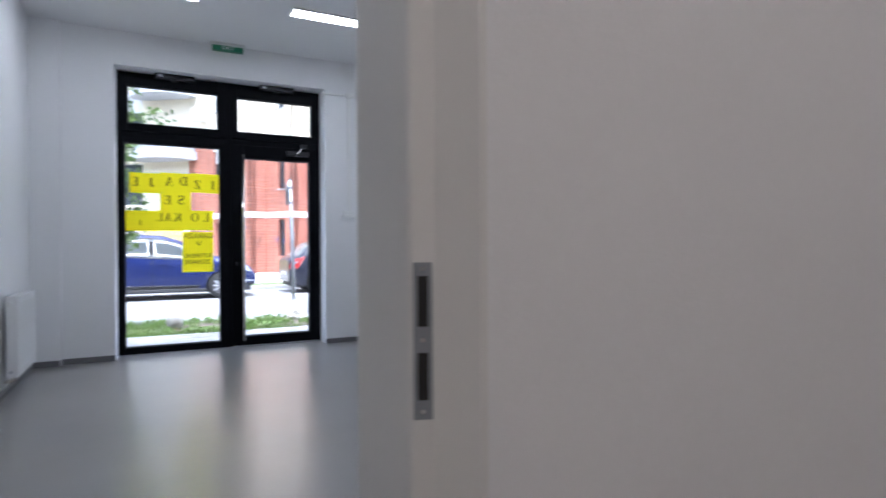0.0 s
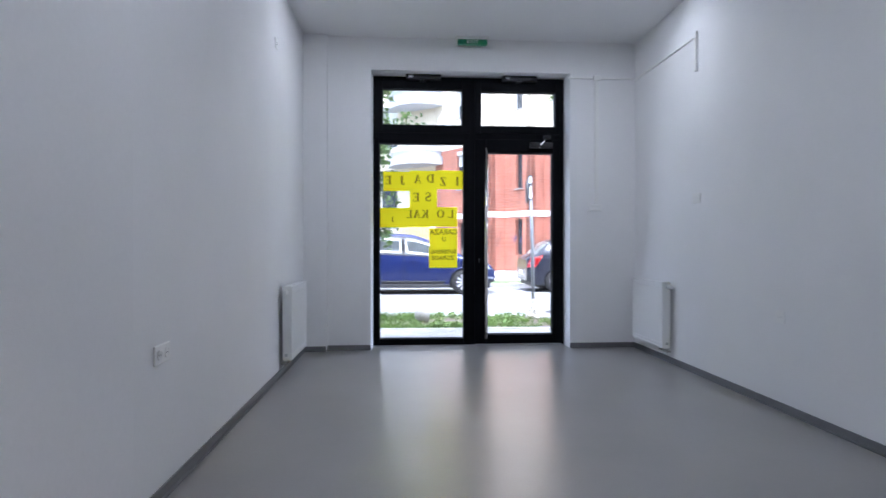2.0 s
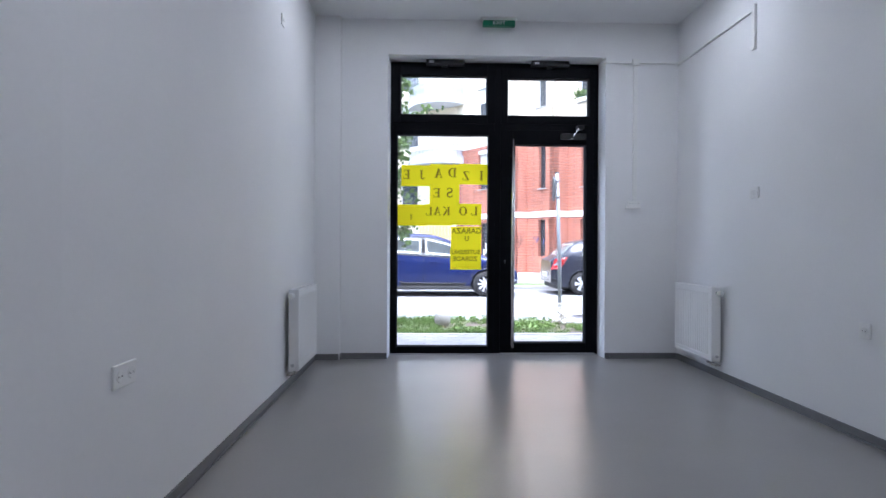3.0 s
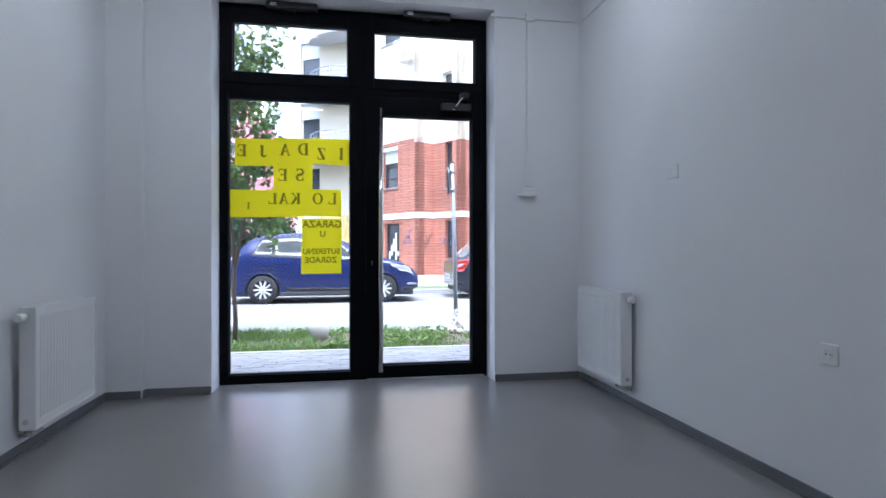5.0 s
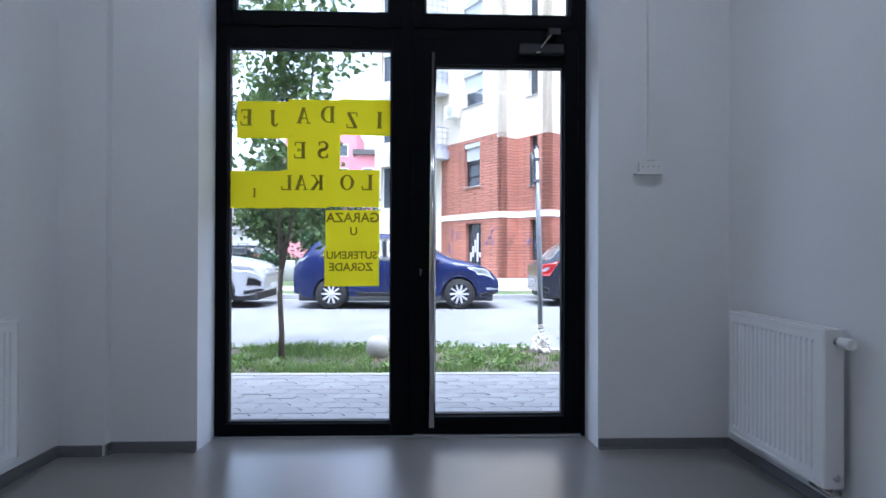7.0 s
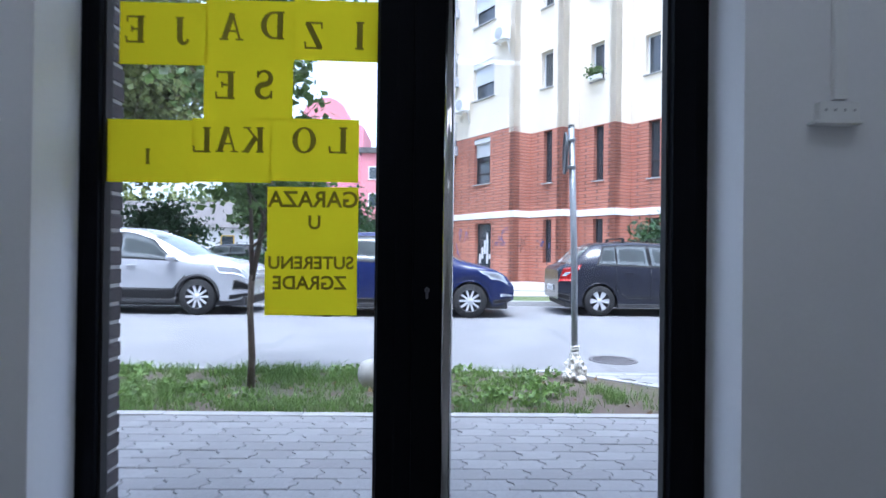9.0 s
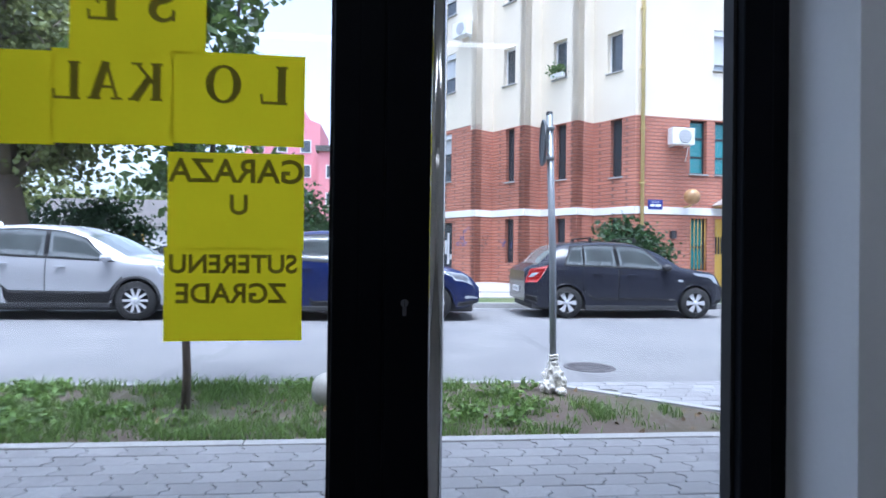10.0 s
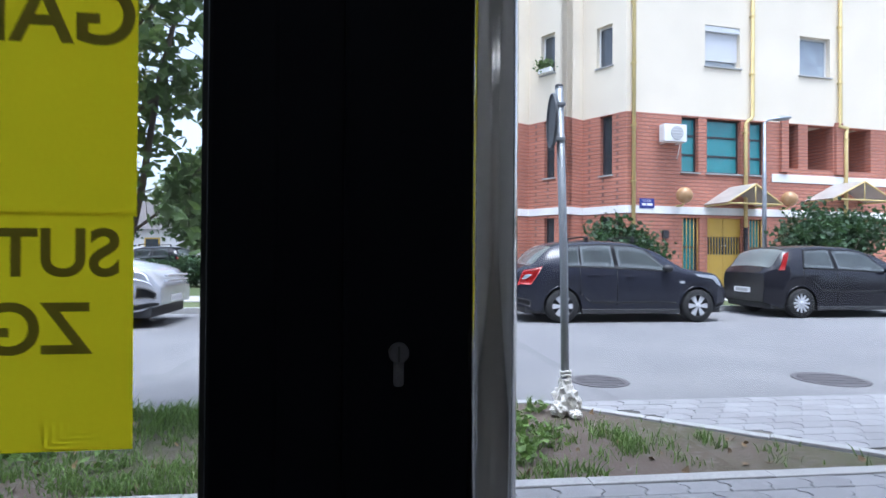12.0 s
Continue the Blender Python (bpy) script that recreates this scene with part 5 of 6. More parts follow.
def flat_window(m, u0, u1, z0, z1, frame_mat, pane_mat, bars=(), shutter=0.0, sill=True, open_leaf=False):
    """A window set back in its hole: frame, pane, bars, sill, and a roller shutter when asked."""
    w = part("window", moved(box((u0, 0.17, z0), (u0 + 0.055, 0.23, z1), 0.0), m), frame_mat, bld)
    for a, b in (((u1 - 0.055, z0), (u1, z1)), ((u0 + 0.055, z0), (u1 - 0.055, z0 + 0.06)), ((u0 + 0.055, z1 - 0.06), (u1 - 0.055, z1))):
        part("frame", moved(box((a[0], 0.17, a[1]), (b[0], 0.23, b[1])), m), frame_mat, w)
    part("pane", moved(box((u0 + 0.055, 0.195, z0 + 0.06), (u1 - 0.055, 0.205, z1 - 0.06)), m), pane_mat, w)
    for z in bars:
        part("bar", moved(box((u0 + 0.055, 0.165, z - 0.03), (u1 - 0.055, 0.194, z + 0.03)), m), frame_mat, w)
    if sill:
        part("sill", moved(box((u0 - 0.05, -0.06, z0 - 0.05), (u1 + 0.05, 0.168, z0 - 0.002), 0.008), m), KERB, w)
    if open_leaf:
        part("tilted_leaf", moved(box((0.0, -0.02, 0.0), (u1 - u0 - 0.12, 0.02, (z1 - z0) * 0.96), 0.0), m @ pose(u0 + 0.06, 0.14, z0 + 0.03, 7)), PANE, w)
    if shutter:
        zz = z1 - 0.20
        part("shutter_box", moved(box((u0 - 0.02, 0.02, z1 - 0.2), (u1 + 0.02, 0.164, z1 - 0.004), 0.01), m), SHUTTER, w)
        n = int((z1 - 0.2 - z0) * shutter / 0.05)
        for i in range(n):
            part("shutter_slat", moved(box((u0 + 0.02, 0.125, zz - 0.05 * (i + 1) + 0.004), (u1 - 0.02, 0.150, zz - 0.05 * i), 0.0), m), SHUTTER, w)
    return w


# the long right front
a, b = plan[1], plan[0]
rf_brick = [(2.05, 2.70, 3.58, 5.42), (3.02, 4.38, 3.58, 5.42), (4.72, 5.35, 3.58, 5.42), (2.10, 2.75, 0.30, 2.08), (3.05, 4.42, ZB + 0.10, 2.08), (4.70, 5.30, 0.30, 2.08),
            (6.35, 6.75, 3.88, 5.44), (7.15, 8.25, 3.88, 5.44), (8.95, 9.95, 3.88, 5.44), (10.9, 11.9, 3.58, 5.42)]
rf_st = [(u, u + w, z0 + 0.1, z1 + 0.1) for z0, z1 in STOREYS for u, w in ((2.95, 1.38), (6.80, 1.32), (10.8, 1.3))]
mR, LR = facade(a, b, BRICKTOP, rf_brick, rf_st)
for h in rf_brick[:3]:
    flat_window(mR, *h, DARKFRAME, TEAL, (4.18, 4.82))
for h in rf_brick[6:9]:
    hollow = part("loggia_wall", moved(box((h[0] - 0.2, 1.30, h[2] - 0.2), (h[1] + 0.2, 1.42, h[3] + 0.2)), mR), BRICK, bld, "brick back wall of an open loggia")
    part("loggia_floor", moved(box((h[0] - 0.2, 0.302, h[2] - 0.2), (h[1] + 0.2, 1.298, h[2] - 0.08)), mR), WHITEBAND, hollow)
    part("loggia_ceiling", moved(box((h[0] - 0.2, 0.302, h[3] + 0.08), (h[1] + 0.2, 1.298, h[3] + 0.2)), mR), STUCCO, hollow)
    for u in (h[0] - 0.2, h[1] + 0.08):
        part("loggia_side", moved(box((u, 0.302, h[2] - 0.078), (u + 0.12, 1.298, h[3] + 0.078)), mR), BRICK, hollow)
flat_window(mR, *rf_brick[9], DARKFRAME, PANE)
for i, h in enumerate(rf_st):
    flat_window(mR, *h, WINFRAME, CURTAIN, (), 0.82 if i % 3 == 0 else (0.0 if i < 3 else 0.3))
for h in (rf_brick[3], rf_brick[5]):
    w = flat_window(mR, *h, DARKFRAME, TEAL, (1.1,), sill=False)
    for k in range(5):
        u = h[0] + 0.05 + (h[1] - h[0] - 0.1) * k / 4
        part("grille_bar", moved(tube([(u, 0.06, h[2]), (u, 0.06, h[3])], 0.014, 6), mR), OCHRE, w)
# entrance doors
dh = rf_brick[4]
mid = (dh[0] + dh[1]) / 2
for u0, u1, knob in ((dh[0], mid - 0.006, mid - 0.07), (mid + 0.006, dh[1], mid + 0.07)):
    d = part("entrance_door", moved(box((u0, 0.10, dh[2]), (u1, 0.15, 0.86), 0.004), mR), OCHRE, bld, "ochre painted steel door leaf")
    part("upper_panel", moved(box((u0, 0.10, 1.46), (u1, 0.15, dh[3]), 0.004), mR), OCHRE, d)
    part("opening", moved(box((u0, 0.125, 0.862), (u1, 0.148, 1.458)), mR), PANE, d)
    for k in range(6):
        u = u0 + 0.06 + (u1 - u0 - 0.12) * k / 5
        part("grille_bar", moved(box((u - 0.013, 0.10, 0.862), (u + 0.013, 0.124, 1.458)), mR), OCHRE, d)
    part("knob", moved(smooth_ball(0.035, 0.035, 0.035), mR @ pose(knob, 0.07, 1.16)), CHROME, d)
part("plinth", moved(box((dh[0], 0.08, ZB), (dh[1], 0.30, dh[2] - 0.003)), mR), DARKFRAME, bld)
# white bands
def band(m, u0, u1, z0, z1):
    part("band", moved(box((u0, -0.035, z0), (u1, -0.002, z1), 0.006), m), WHITEBAND, bld, "white painted concrete band")
band(mR, 0, LR, 2.18, 2.43)
band(mR, 5.62, LR, 3.38, 3.66)
part("brick_pier", moved(box((8.30, -0.10, 3.73), (8.60, -0.004, 5.58)), mR), BRICK, bld)
part("brick_pier", moved(box((5.95, -0.10, 3.73), (6.25, -0.004, 5.58)), mR), BRICK, bld)

# the saw-toothed left front
for k in range(3):
    o_, i_ = plan[1 + 2 * k], plan[2 + 2 * k]
    n_ = plan[3 + 2 * k]
    L = (i_ - o_).length
    slot = [(L - 1.18, L - 0.72, 3.46, 5.44), (L - 1.18, L - 0.72, 0.45, 2.08)]
    slot2 = [(L - 1.18, L - 0.56, z0, z1) for z0, z1 in STOREYS]
    # a to b runs so that the front looks outwards
    mm, L = facade(i_, o_, BRICKTOP, [(L - h[1], L - h[0], h[2], h[3]) for h in slot], [(L - h[1], L - h[0], h[2], h[3]) for h in slot2])
    for h in slot:
        flat_window(mm, L - h[1], L - h[0], h[2], h[3], DARKFRAME, PANE, (h[2] + 0.62,), sill=h[2] > 1, open_leaf=False)
    for h in slot2:
        flat_window(mm, L - h[1], L - h[0], h[2], h[3], WINFRAME, PANE, ())
    if k == 1:
        mbox = mm
    band(mm, 0, L, 2.18, 2.43)
    ms, Ls = facade(n_, i_, BRICKTOP, [], [])
    band(ms, 0, Ls, 2.18, 2.43)
a, b = plan[-1], plan[-2]
L = (b - a).length
wl = [(L - 2.55, L - 1.45, 3.62, 5.5)]
dl = [(L - 2.45, L - 1.35, ZB + 0.06, 2.00)]
ws = [(L - 2.65, L - 1.25, z0 + 0.05, z1 + 0.2) for z0, z1 in STOREYS]
mL, LL = facade(a, b, BRICKTOP + 0.20, wl + dl, ws)
flat_window(mL, *wl[0], DARKFRAME, PANE, (4.05, 4.6), shutter=0.35)
w = flat_window(mL, *dl[0], DARKFRAME, PANE, (0.9,), sill=False)
for k in range(6):
    u = dl[0][0] + 0.12 + 0.16 * k
    part("poster", moved(box((u, 0.158, 0.35 + 0.2 * (k % 3)), (u + 0.13, 0.163, 0.75 + 0.28 * (k % 4))), mL), SHUTTER, w)
for h in ws:
    flat_window(mL, *h, WINFRAME, PANE, (), 0.55)
band(mL, 0, LL, 2.18, 2.43)

# recessed balcony side, rear and roof
E0 = plan[-1]
back = Vector((-1.6, 33.0, 0))
mB, LB = facade(back, E0, 0.1, [], [(0.4, 1.6, z0 - 0.9, z1) for z0, z1 in STOREYS] + [(0.4, 1.6, 2.9, 5.0)])
for z0, z1 in STOREYS:
    flat_window(mB, 0.4, 1.6, z0 - 0.9, z1, WINFRAME, PANE, (), 0.4, sill=False)
flat_window(mB, 0.4, 1.6, 2.9, 5.0, WINFRAME, PANE, sill=False)
rear = [(back.x, back.y), (back.x, 52), (plan[0].x, 52), (plan[0].x, plan[0].y)]
for q0, q1 in zip(rear, rear[1:]):
    part("rendered_wall", moved(box((0, 0, ZB), (math.hypot(q1[0] - q0[0], q1[1] - q0[1]), 0.3, ZTOP)), pose(q0[0], q0[1], 0, 0, 0, math.degrees(math.atan2(q1[1] - q0[1], q1[0] - q0[0])) + 0) @ pose(0, -0.3 if q0[0] == q1[0] else 0, 0)), STUCCO, bld)
roof = [(v.x, v.y) for v in plan] + [(back.x, back.y), (back.x, 52), (plan[0].x, 52)]
part("roof", prism(roof[::-1], ZTOP, ZTOP + 0.25), ROOFTILE, bld)

# rounded balconies beside the left end
BC = Vector((0.95, 31.8, 0))
def arc(r0, r1, n=16):
    return [(BC.x + r0 * math.cos(t), BC.y + r1 * math.sin(t)) for t in (math.radians(176 + 190 * k / n) for k in range(n + 1))]
for zi, z in enumerate((5.55, 8.55, 11.55, 14.55)):
    outline = arc(1.75, 2.1)
    bal = part("balcony", prism(outline, z - 0.30, z + 0.10), PALEWALL, bld, "rounded balcony with a pale slab and thin railing")
    for hgt, rr in ((0.35, 0.012), (0.62, 0.012), (0.90, 0.012), (1.12, 0.022)):
        q = bmesh.new()
        add_tube(q, [(x, y, z + hgt) for x, y in arc(1.70, 2.05)], rr, 6)
        part("rail", q, ZINC, bal)
    for x, y in arc(1.70, 2.05, 22):
        part("baluster", tube([(x, y, z + 0.09), (x, y, z + 1.12)], 0.011, 5), ZINC, bal)
    part("parapet", prism(arc(1.62, 1.97) + arc(1.56, 1.91)[::-1], z + 0.10, z + (0.75 if zi % 2 else 0.35)), PALEWALL, bal)
fence = thing("board_fence", "upright ochre wooden board fence under the balcony", "fence")
for k in range(14):
    part("board", box((-0.2 + 0.17 * k, 30.9, -0.1), (-0.06 + 0.17 * k, 30.93, 2.7 + 0.02 * (k % 3)), 0.004), PIPE, fence)
part("rail", box((-0.2, 30.932, 0.5), (2.2, 30.98, 0.6)), PIPE, fence)
part("rail", box((-0.2, 30.932, 1.6), (2.2, 30.98, 1.7)), PIPE, fence)

# downpipes
def downpipe(m, u, z0, z1, jog=None):
    o = thing("downpipe", "yellowed painted rain downpipe with a dark foot", "downpipe", group="rain downpipes")
    pts = [(u, -0.10, z1), (u, -0.10, z0 + 2.2)] if not jog else [(u + jog, -0.10, z1), (u + jog, -0.10, BRICKTOP + 0.12), (u + jog - 0.08, -0.10, BRICKTOP), (u + 0.08, -0.10, BRICKTOP - 0.06), (u, -0.10, BRICKTOP - 0.16), (u, -0.10, z0 + 2.2)]
    part("pipe", moved(tube(pts, 0.062, 12), m), PIPE, o)
    part("foot", moved(tube([(u, -0.10, z0), (u, -0.10, z0 + 2.2)], 0.068, 12), m), DARKFRAME, o)
    for z in (3.2, 5.0, 7.0, 9.0, 11.0, 13.0, 15.0):
        if z < z1:
            uu = u + (jog if jog and z > BRICKTOP else 0)
            part("bracket", moved(box((uu - 0.072, -0.172, z - 0.02), (uu + 0.072, -0.002, z + 0.02)), m), PIPE, o)
downpipe(mR, 0.22, ZB, 18.6), downpipe(mR, 4.48, ZB, 18.6, 0.28), downpipe(mR, 8.72, ZB, 18.6, -0.25)

# air conditioners
def aircon(m, u, z, w=0.82):
    o = thing("air_conditioner", "white outdoor air conditioner unit on wall brackets", "air conditioner", group="outdoor air conditioners")
    part("casing", moved(box((u, -0.42, z), (u + w, -0.12, z + 0.56), 0.015), m), PLASTIC, o)
    part("fan_ring", moved(lathe([(0.23, 0), (0.23, 0.012), (0.205, 0.014)], 28), m @ pose(u + w * 0.56, -0.42, z + 0.28, 90)), GREYPLASTIC, o)
    for k in range(5):
        part("guard_bar", moved(box((u + w * 0.56 - 0.2, -0.436, z + 0.10 + 0.09 * k), (u + w * 0.56 + 0.2, -0.4345, z + 0.108 + 0.09 * k)), m), PLASTIC, o)
    for uu in (u + 0.12, u + w - 0.15):
        part("bracket", moved(box((uu, -0.40, z - 0.04), (uu + 0.03, -0.002, z - 0.002)), m), PLASTIC, o)
    part("hose", moved(tube([(u + w - 0.1, -0.2, z), (u + w - 0.08, -0.12, z - 0.25), (u + w - 0.1, -0.04, z - 0.5)], 0.016, 6), m), PLASTIC, o)
aircon(mR, 1.12, 4.48), aircon(mL, LL - 3.55, 6.75), aircon(mL, LL - 0.95, 9.0)

# street name plate
plate = thing("street_plate", "blue enamel street name plate with white letters", "street sign", mR @ pose(0.74, -0.036, 2.50))
part("panel", box((-0.27, -0.012, -0.16), (0.27, 0, 0.16), 0.004), SIGNBLUE, plate)
part("lettering", moved(lettering("ULICA", 0.10, 0.001), pose(0, -0.0135, 0.085)), WHITEPAINT, plate)
part("name_bar", box((-0.19, -0.0142, -0.075), (-0.03, -0.0125, 0.005)), WHITEPAINT, plate)
part("name_bar", box((0.0, -0.0142, -0.075), (0.20, -0.0125, 0.005)), WHITEPAINT, plate)
post = thing("letter_box", "small dark wall box beside the entrance", "wall box", mR @ pose(1.42, -0.002, 1.50))
part("box", box((-0.10, -0.09, -0.13), (0.10, 0, 0.13), 0.01), DARKFRAME, post)
part("lid", box((-0.105, -0.096, 0.10), (0.105, -0.0905, 0.14), 0.002), DARKFRAME, post)

# globe lamps and canopies over the entrances
for u in (1.85, 5.95, 11.2):
    g = thing("wall_lamp", "round amber glass wall lamp on a short bracket", "wall lamp", mR @ pose(u, 0, 2.74), "globe wall lamps")
    part("globe", moved(smooth_ball(0.26, 0.26, 0.26), pose(0, -0.42, 0.02)), GLOBE, g)
    part("bracket", tube([(0, -0.002, -0.30), (0, -0.30, -0.30), (0, -0.42, -0.22)], 0.03, 8), PIPE, g)
def canopy(u0, u1, z):
    c = thing("canopy", "gabled canopy of cloudy sheet on an ochre frame", "canopy", mR @ pose((u0 + u1) / 2, 0, z), "entrance canopies")
    w = (u1 - u0) / 2
    for s in (-1, 1):
        slope = math.degrees(math.atan2(0.62, w))
        part("sheet", moved(box((0, -1.15, 0), (math.hypot(w, 0.62), -0.01, 0.02)), pose(s * w, 0, 0, 0, 0, 0) @ Matrix.Diagonal((-s, 1, 1, 1)) @ pose(0, 0, 0, 0, -slope)), CORRUGATED, c)
        part("edge", tube([(s * w, -1.15, -0.01), (0, -1.15, 0.61)], 0.03, 6), PIPE, c)
        part("strut", tube([(s * w * 0.9, -1.1, -0.03), (s * w * 0.9, -0.004, -0.03)], 0.03, 6), PIPE, c)
    part("tie", tube([(-w, -1.14, -0.02), (w, -1.14, -0.02)], 0.028, 6), PIPE, c)
    part("king_post", tube([(0, -1.14, -0.02), (0, -1.14, 0.58)], 0.022, 6), PIPE, c)
canopy(2.90, 4.95, 2.50), canopy(7.0, 9.6, 2.75)

# street lamp before the right front
lamp = thing("street_lamp", "slim grey street lamp with a flat lantern", "street lamp", pose(12.30, 22.1, -0.06))
part("pole", tube([(0, 0, 0), (0, 0, 2.5), (0, 0, 5.05)], [0.075, 0.06, 0.045], 12), ZINC, lamp)
part("arm", tube([(0, 0, 5.0), (0.12, 0, 5.12), (0.4, 0, 5.16)], 0.03, 8), ZINC, lamp)
part("lantern", moved(smooth_ball(0.32, 0.13, 0.07), pose(0.55, 0, 5.18, 0, -8)), ZINC, lamp)

# spray paint tags on the brick
def tag(m, u, z, s, mat, seed):
    rng = random.Random(seed)
    o = thing("graffiti", "sprayed scribble on the red brick wall", "graffiti", m @ pose(u, -0.004, z), "wall graffiti")
    for k in range(4):
        x, zz, pts = rng.uniform(-s, s), rng.uniform(-s * 0.5, s * 0.5), []
        for i in range(7):
            pts.append((x, -0.003, zz))
            x, zz = x + rng.uniform(-0.35, 0.35) * s, zz + rng.uniform(-0.6, 0.6) * s
        part("stroke", tube(pts, 0.012, 4), mat, o)
tag(mL, LL - 0.75, 1.2, 0.34, GRAFFITI, 3), tag(mL, LL - 3.3, 1.1, 0.42, GRAFFITI, 5), tag(ms, 0.4, 1.1, 0.25, GRAFFITI2, 6), tag(mm, 0.9, 1.1, 0.24, GRAFFITI, 8)

# window box with a plant
wb = thing("window_box", "white window box with a bushy green plant", "window box", mbox @ pose(0.87, -0.062, 7.08))
part("trough", box((-0.28, -0.14, 0), (0.28, 0.02, 0.16), 0.012), PLASTIC, wb)
rg = np.random.default_rng(5)
pl = new("plant", leaf_mesh("plant", rg.normal(scale=(0.18, 0.07, 0.10), size=(260, 3)) + [-0.05, -0.06, 0.30], 0.10, LEAF, rg))
pl.parent = wb
tagged(pl, kind="stuff")

# ---- farther houses ----
pink = thing("pink_house", "tall pink house with a rounded gable and a round window", "building", pose(-11.3, 72, 0.9))
gable = [(-4.2, -1.2), (4.2, -1.2), (4.2, 14.6), (2.6, 15.2)] + [(-0.2 + 2.6 * math.cos(t), 15.6 + 2.3 * math.sin(t)) for t in (math.radians(8 + 164 * k / 14) for k in range(15))] + [(-3.0, 15.2), (-4.2, 14.6)]
bm = bmesh.new()
f0, f1 = [bm.verts.new((x, 0, z)) for x, z in gable], [bm.verts.new((x, 9, z)) for x, z in gable]
bm.faces.new(f0), bm.faces.new(f1[::-1])
for i in range(len(gable)):
    j = (i + 1) % len(gable)
    bm.faces.new((f0[i], f1[i], f1[j], f0[j]))
part("wall", bm, PINK, pink)
rw = part("round_window", moved(lathe([(0.75, 0), (0.75, 0.10), (0.60, 0.12), (0.60, 0.04)], 28), pose(-0.1, -0.01, 15.0, 90)), WINFRAME, pink)
part("pane", moved(lathe([(0.6, 0), (0.6, 0.05)], 28), pose(-0.1, -0.01, 15.0, 90)), PANE, rw)
for z in (3.2, 6.2, 9.2, 12.0):
    for x in (-2.6, 0.0, 2.6):
        w = part("window", box((x - 0.62, -0.06, z - 0.75), (x + 0.62, -0.004, z + 0.75), 0.01), WINFRAME, pink)
        part("pane", box((x - 0.5, -0.075, z - 0.63), (x + 0.5, -0.0605, z + 0.63)), PANE, w)
wing = thing("pink_house", "pink house wing with dormers in a tiled roof", "building", pose(-3.9, 69, 0.5))
part("wall", box((-3.0, 0, -0.8), (4.5, 9, 11.4)), PINK, wing)
part("roof", prism([(-3.3, -0.3), (4.8, -0.3), (4.8, 9), (-3.3, 9)], 11.4, 12.0), ROOFTILE, wing)
for z in (3.2, 6.2, 9.2):
    for x in (-1.6, 0.9, 3.2):
        w = part("window", box((x - 0.6, -0.06, z - 0.75), (x + 0.6, -0.004, z + 0.75), 0.01), WINFRAME, wing)
        part("pane", box((x - 0.48, -0.075, z - 0.63), (x + 0.48, -0.0605, z + 0.63)), PANE, w)
hs = thing("house", "low white house with a grey tiled roof", "house", pose(-18.5, 52, -0.2))
part("wall", box((-8, 0, 0), (5.6, 8, 3.1)), HOUSEWHITE, hs)
bm = bmesh.new()
v = [bm.verts.new(q) for q in ((-8.4, -0.5, 3.0), (6.0, -0.5, 3.0), (6.0, 8.5, 3.0), (-8.4, 8.5, 3.0), (-8.4, 4, 5.4), (6.0, 4, 5.4))]
for q in ((0, 1, 5, 4), (1, 2, 5), (2, 3, 4, 5), (3, 0, 4), (0, 3, 2, 1)):
    bm.faces.new([v[i] for i in q])
part("roof", bm, ROOFTILE, hs)
for x in (-6, -3, 0, 3):
    w = part("window", box((x - 0.55, -0.07, 0.9), (x + 0.55, -0.004, 2.4), 0.01), OCHRE, hs)
    part("pane", box((x - 0.45, -0.085, 1.0), (x + 0.45, -0.0705, 2.3)), PANE, w)
woods = thing("far_trees", "far row of leafy trees", "trees")
rg = np.random.default_rng(9)
cs = np.concatenate([rg.normal(loc=(x, 95 + rg.uniform(-6, 6), 5.5), scale=(3.0, 1.5, 2.4), size=(900, 3)) for x in range(-75, 10, 6)])
cs[:, 2] = np.abs(cs[:, 2])
fw = new("foliage", leaf_mesh("foliage", cs, 0.9, LEAF2, rg))
fw.parent = woods
tagged(fw, kind="stuff")

# ---- last: bricks of the shopfront's reveal and the pavers ----
for wall, x0, x1 in ((reveal, OL - 0.10, -0.244), (None, 0, 0)):
    if wall is None:
        continue
    me = mesh("brick", box((x0, 7.168, 0.004), (x1, 7.296, 0.058), 0.004), BRICKDARK)
    for k in range(46):
        o = new("brick", me)
        o.parent = wall
        o.matrix_basis = pose(random.uniform(-0.001, 0.001), 0, -0.25 + 0.068 * k)

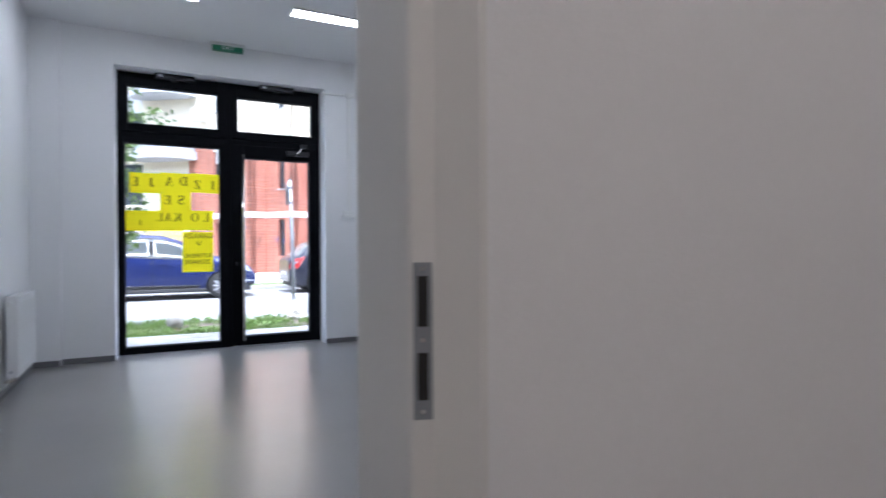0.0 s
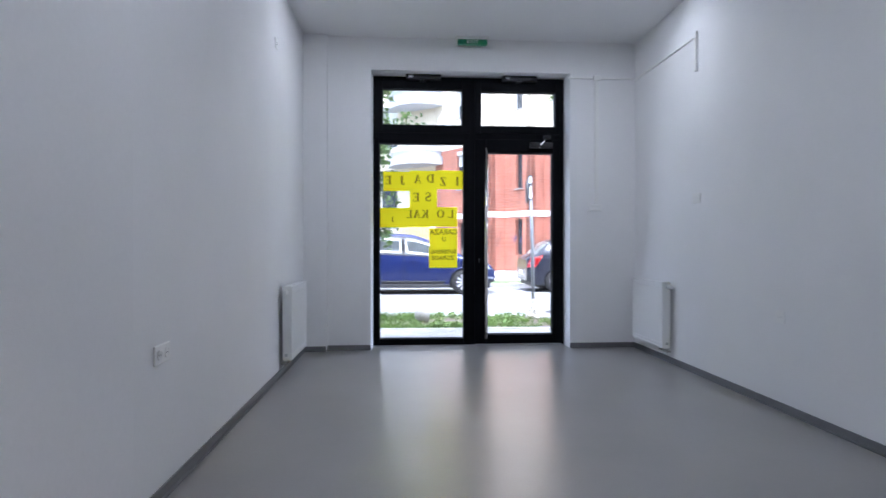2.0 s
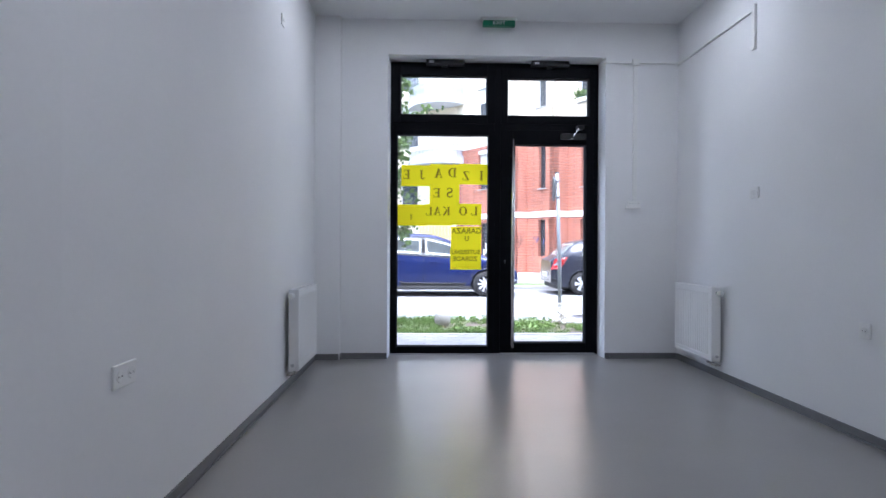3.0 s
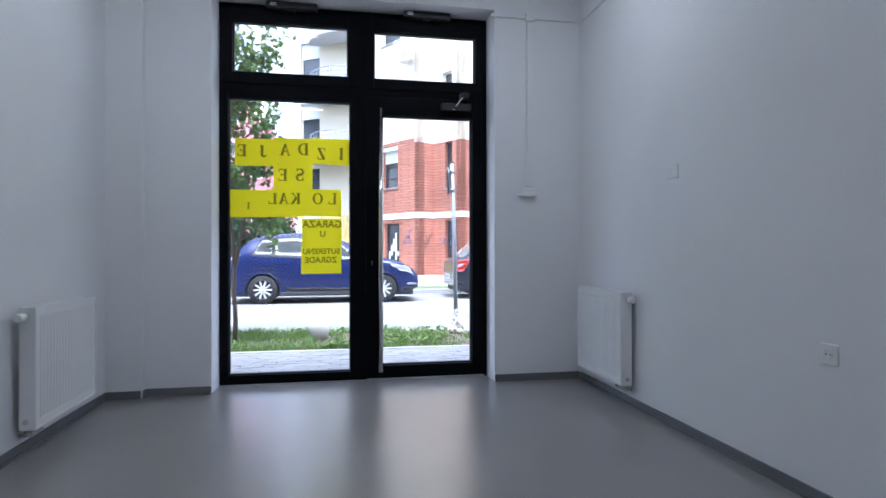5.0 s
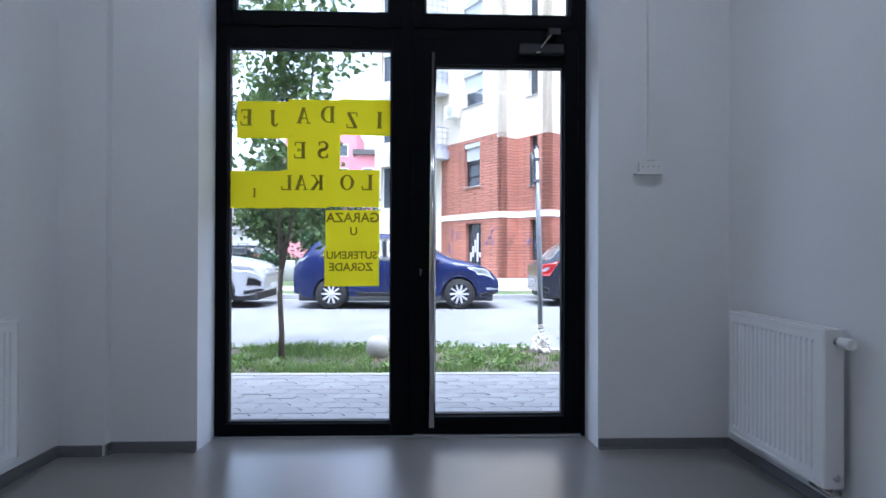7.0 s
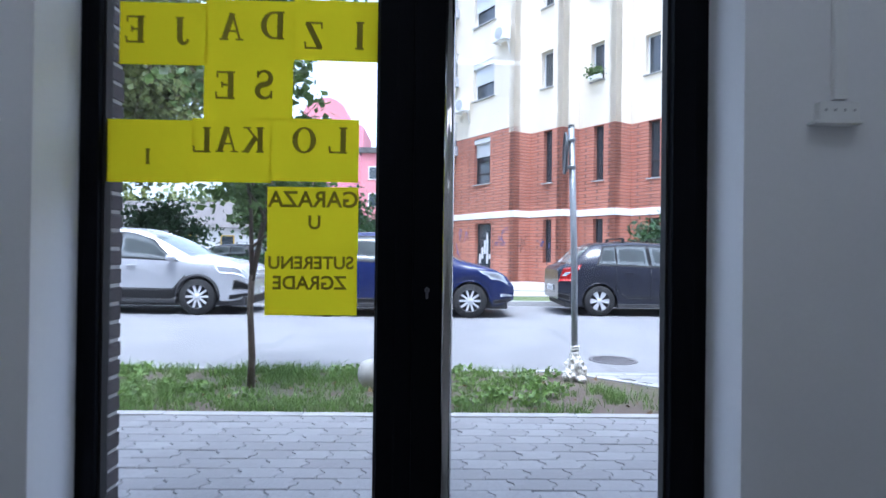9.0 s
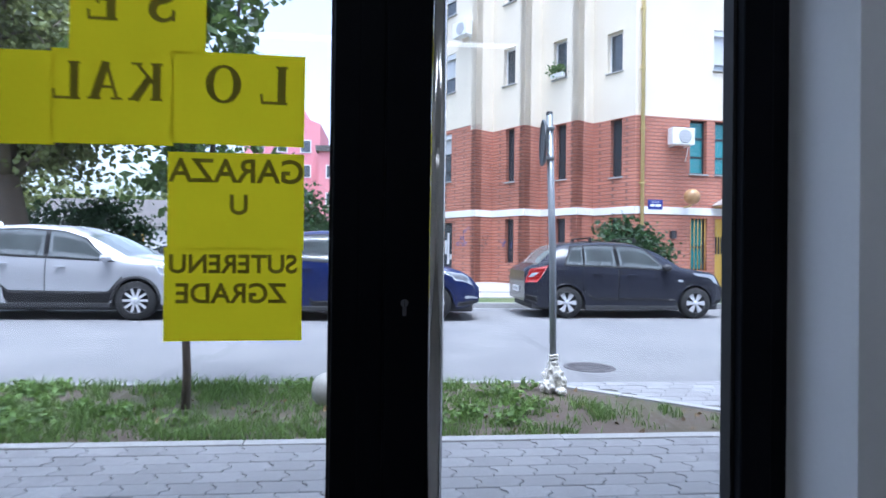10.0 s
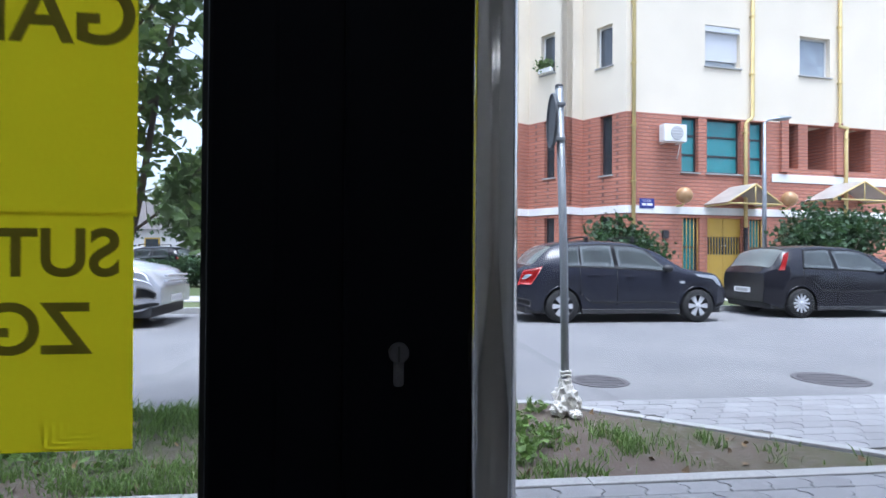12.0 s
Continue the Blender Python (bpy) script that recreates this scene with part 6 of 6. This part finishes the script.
PW, PD, G = 0.222, 0.142, 0.004
edge = [(0, 0.0), (0, 0.030), (0.030, 0.055), (0.030, 0.087), (0, 0.112), (0, PD - G)]
outline = [(x + G / 2, y) for x, y in edge] + [(x + PW - G / 2, y) for x, y in edge[::-1]]
def paver_mesh(name):
    bm = bmesh.new()
    inner = [(x * 0.95 + (PW / 2) * 0.05, y * 0.93 + PD / 2 * 0.07) for x, y in outline]
    lo, mi, hi = ([bm.verts.new((x, y, z)) for x, y in pl] for pl, z in ((outline, -0.03), (outline, -0.004), (inner, 0.0)))
    n = len(outline)
    for a, b in ((lo, mi), (mi, hi)):
        for i in range(n):
            bm.faces.new((a[i], b[i], b[(i + 1) % n], a[(i + 1) % n]))
    bm.faces.new(hi)
    return bm
pm = mesh("paver", paver_mesh("paver"), PAVER)
pavement = bpy.data.objects["pavement"]
verts = np.array([tuple(v.co) for v in pm.vertices])
polys = [list(q.vertices) for q in pm.polygons]
def lay(cells, stuff_parent, label):
    V_, F_ = [], []
    for x, y, z in cells:
        base = len(V_) * len(verts)
        V_.append(verts + [x, y, z])
        F_ += [[i + base for i in q] for q in polys]
    me = bpy.data.meshes.new("pavers")
    me.from_pydata(np.concatenate(V_).tolist(), [], F_)
    me.materials.append(PAVER)
    o = new("pavers", me)
    o.parent = stuff_parent
    tagged(o, label, kind="stuff")
near, rest = [], []
rows = int((PAVE_END - 0.004 - 7.31) / PD)
for j in range(rows):
    y = PAVE_END - 0.004 - PD * (j + 1)
    for i in range(-28, 40):
        x = i * PW + (PW / 2 if j % 2 else 0)
        c = (x, y, ZP + random.uniform(-0.003, 0.003))
        (near if -0.75 < x < 3.2 and y > 7.95 and len(near) < 300 else rest).append(c)
for x, y, z in near:
    o = new("paver", pm)
    o.parent = pavement
    o.matrix_basis = pose(x, y, z, random.uniform(-0.4, 0.4), random.uniform(-0.4, 0.4))
lay(rest, pavement, "grey interlocking pavers")
dcell = []
for j in range(13):
    y = 11.00 - PD * (j + 1)
    for i in range(9, 46):
        x = i * PW + (PW / 2 if j % 2 else 0)
        if x > 2.50 + (10.78 - y) * 1.19 - 0.04 and y > PAVE_END + 0.1:
            dcell.append((x, y, ZR + 0.022 + random.uniform(-0.002, 0.002)))
lay(dcell, bpy.data.objects["driveway"], "grey driveway pavers")
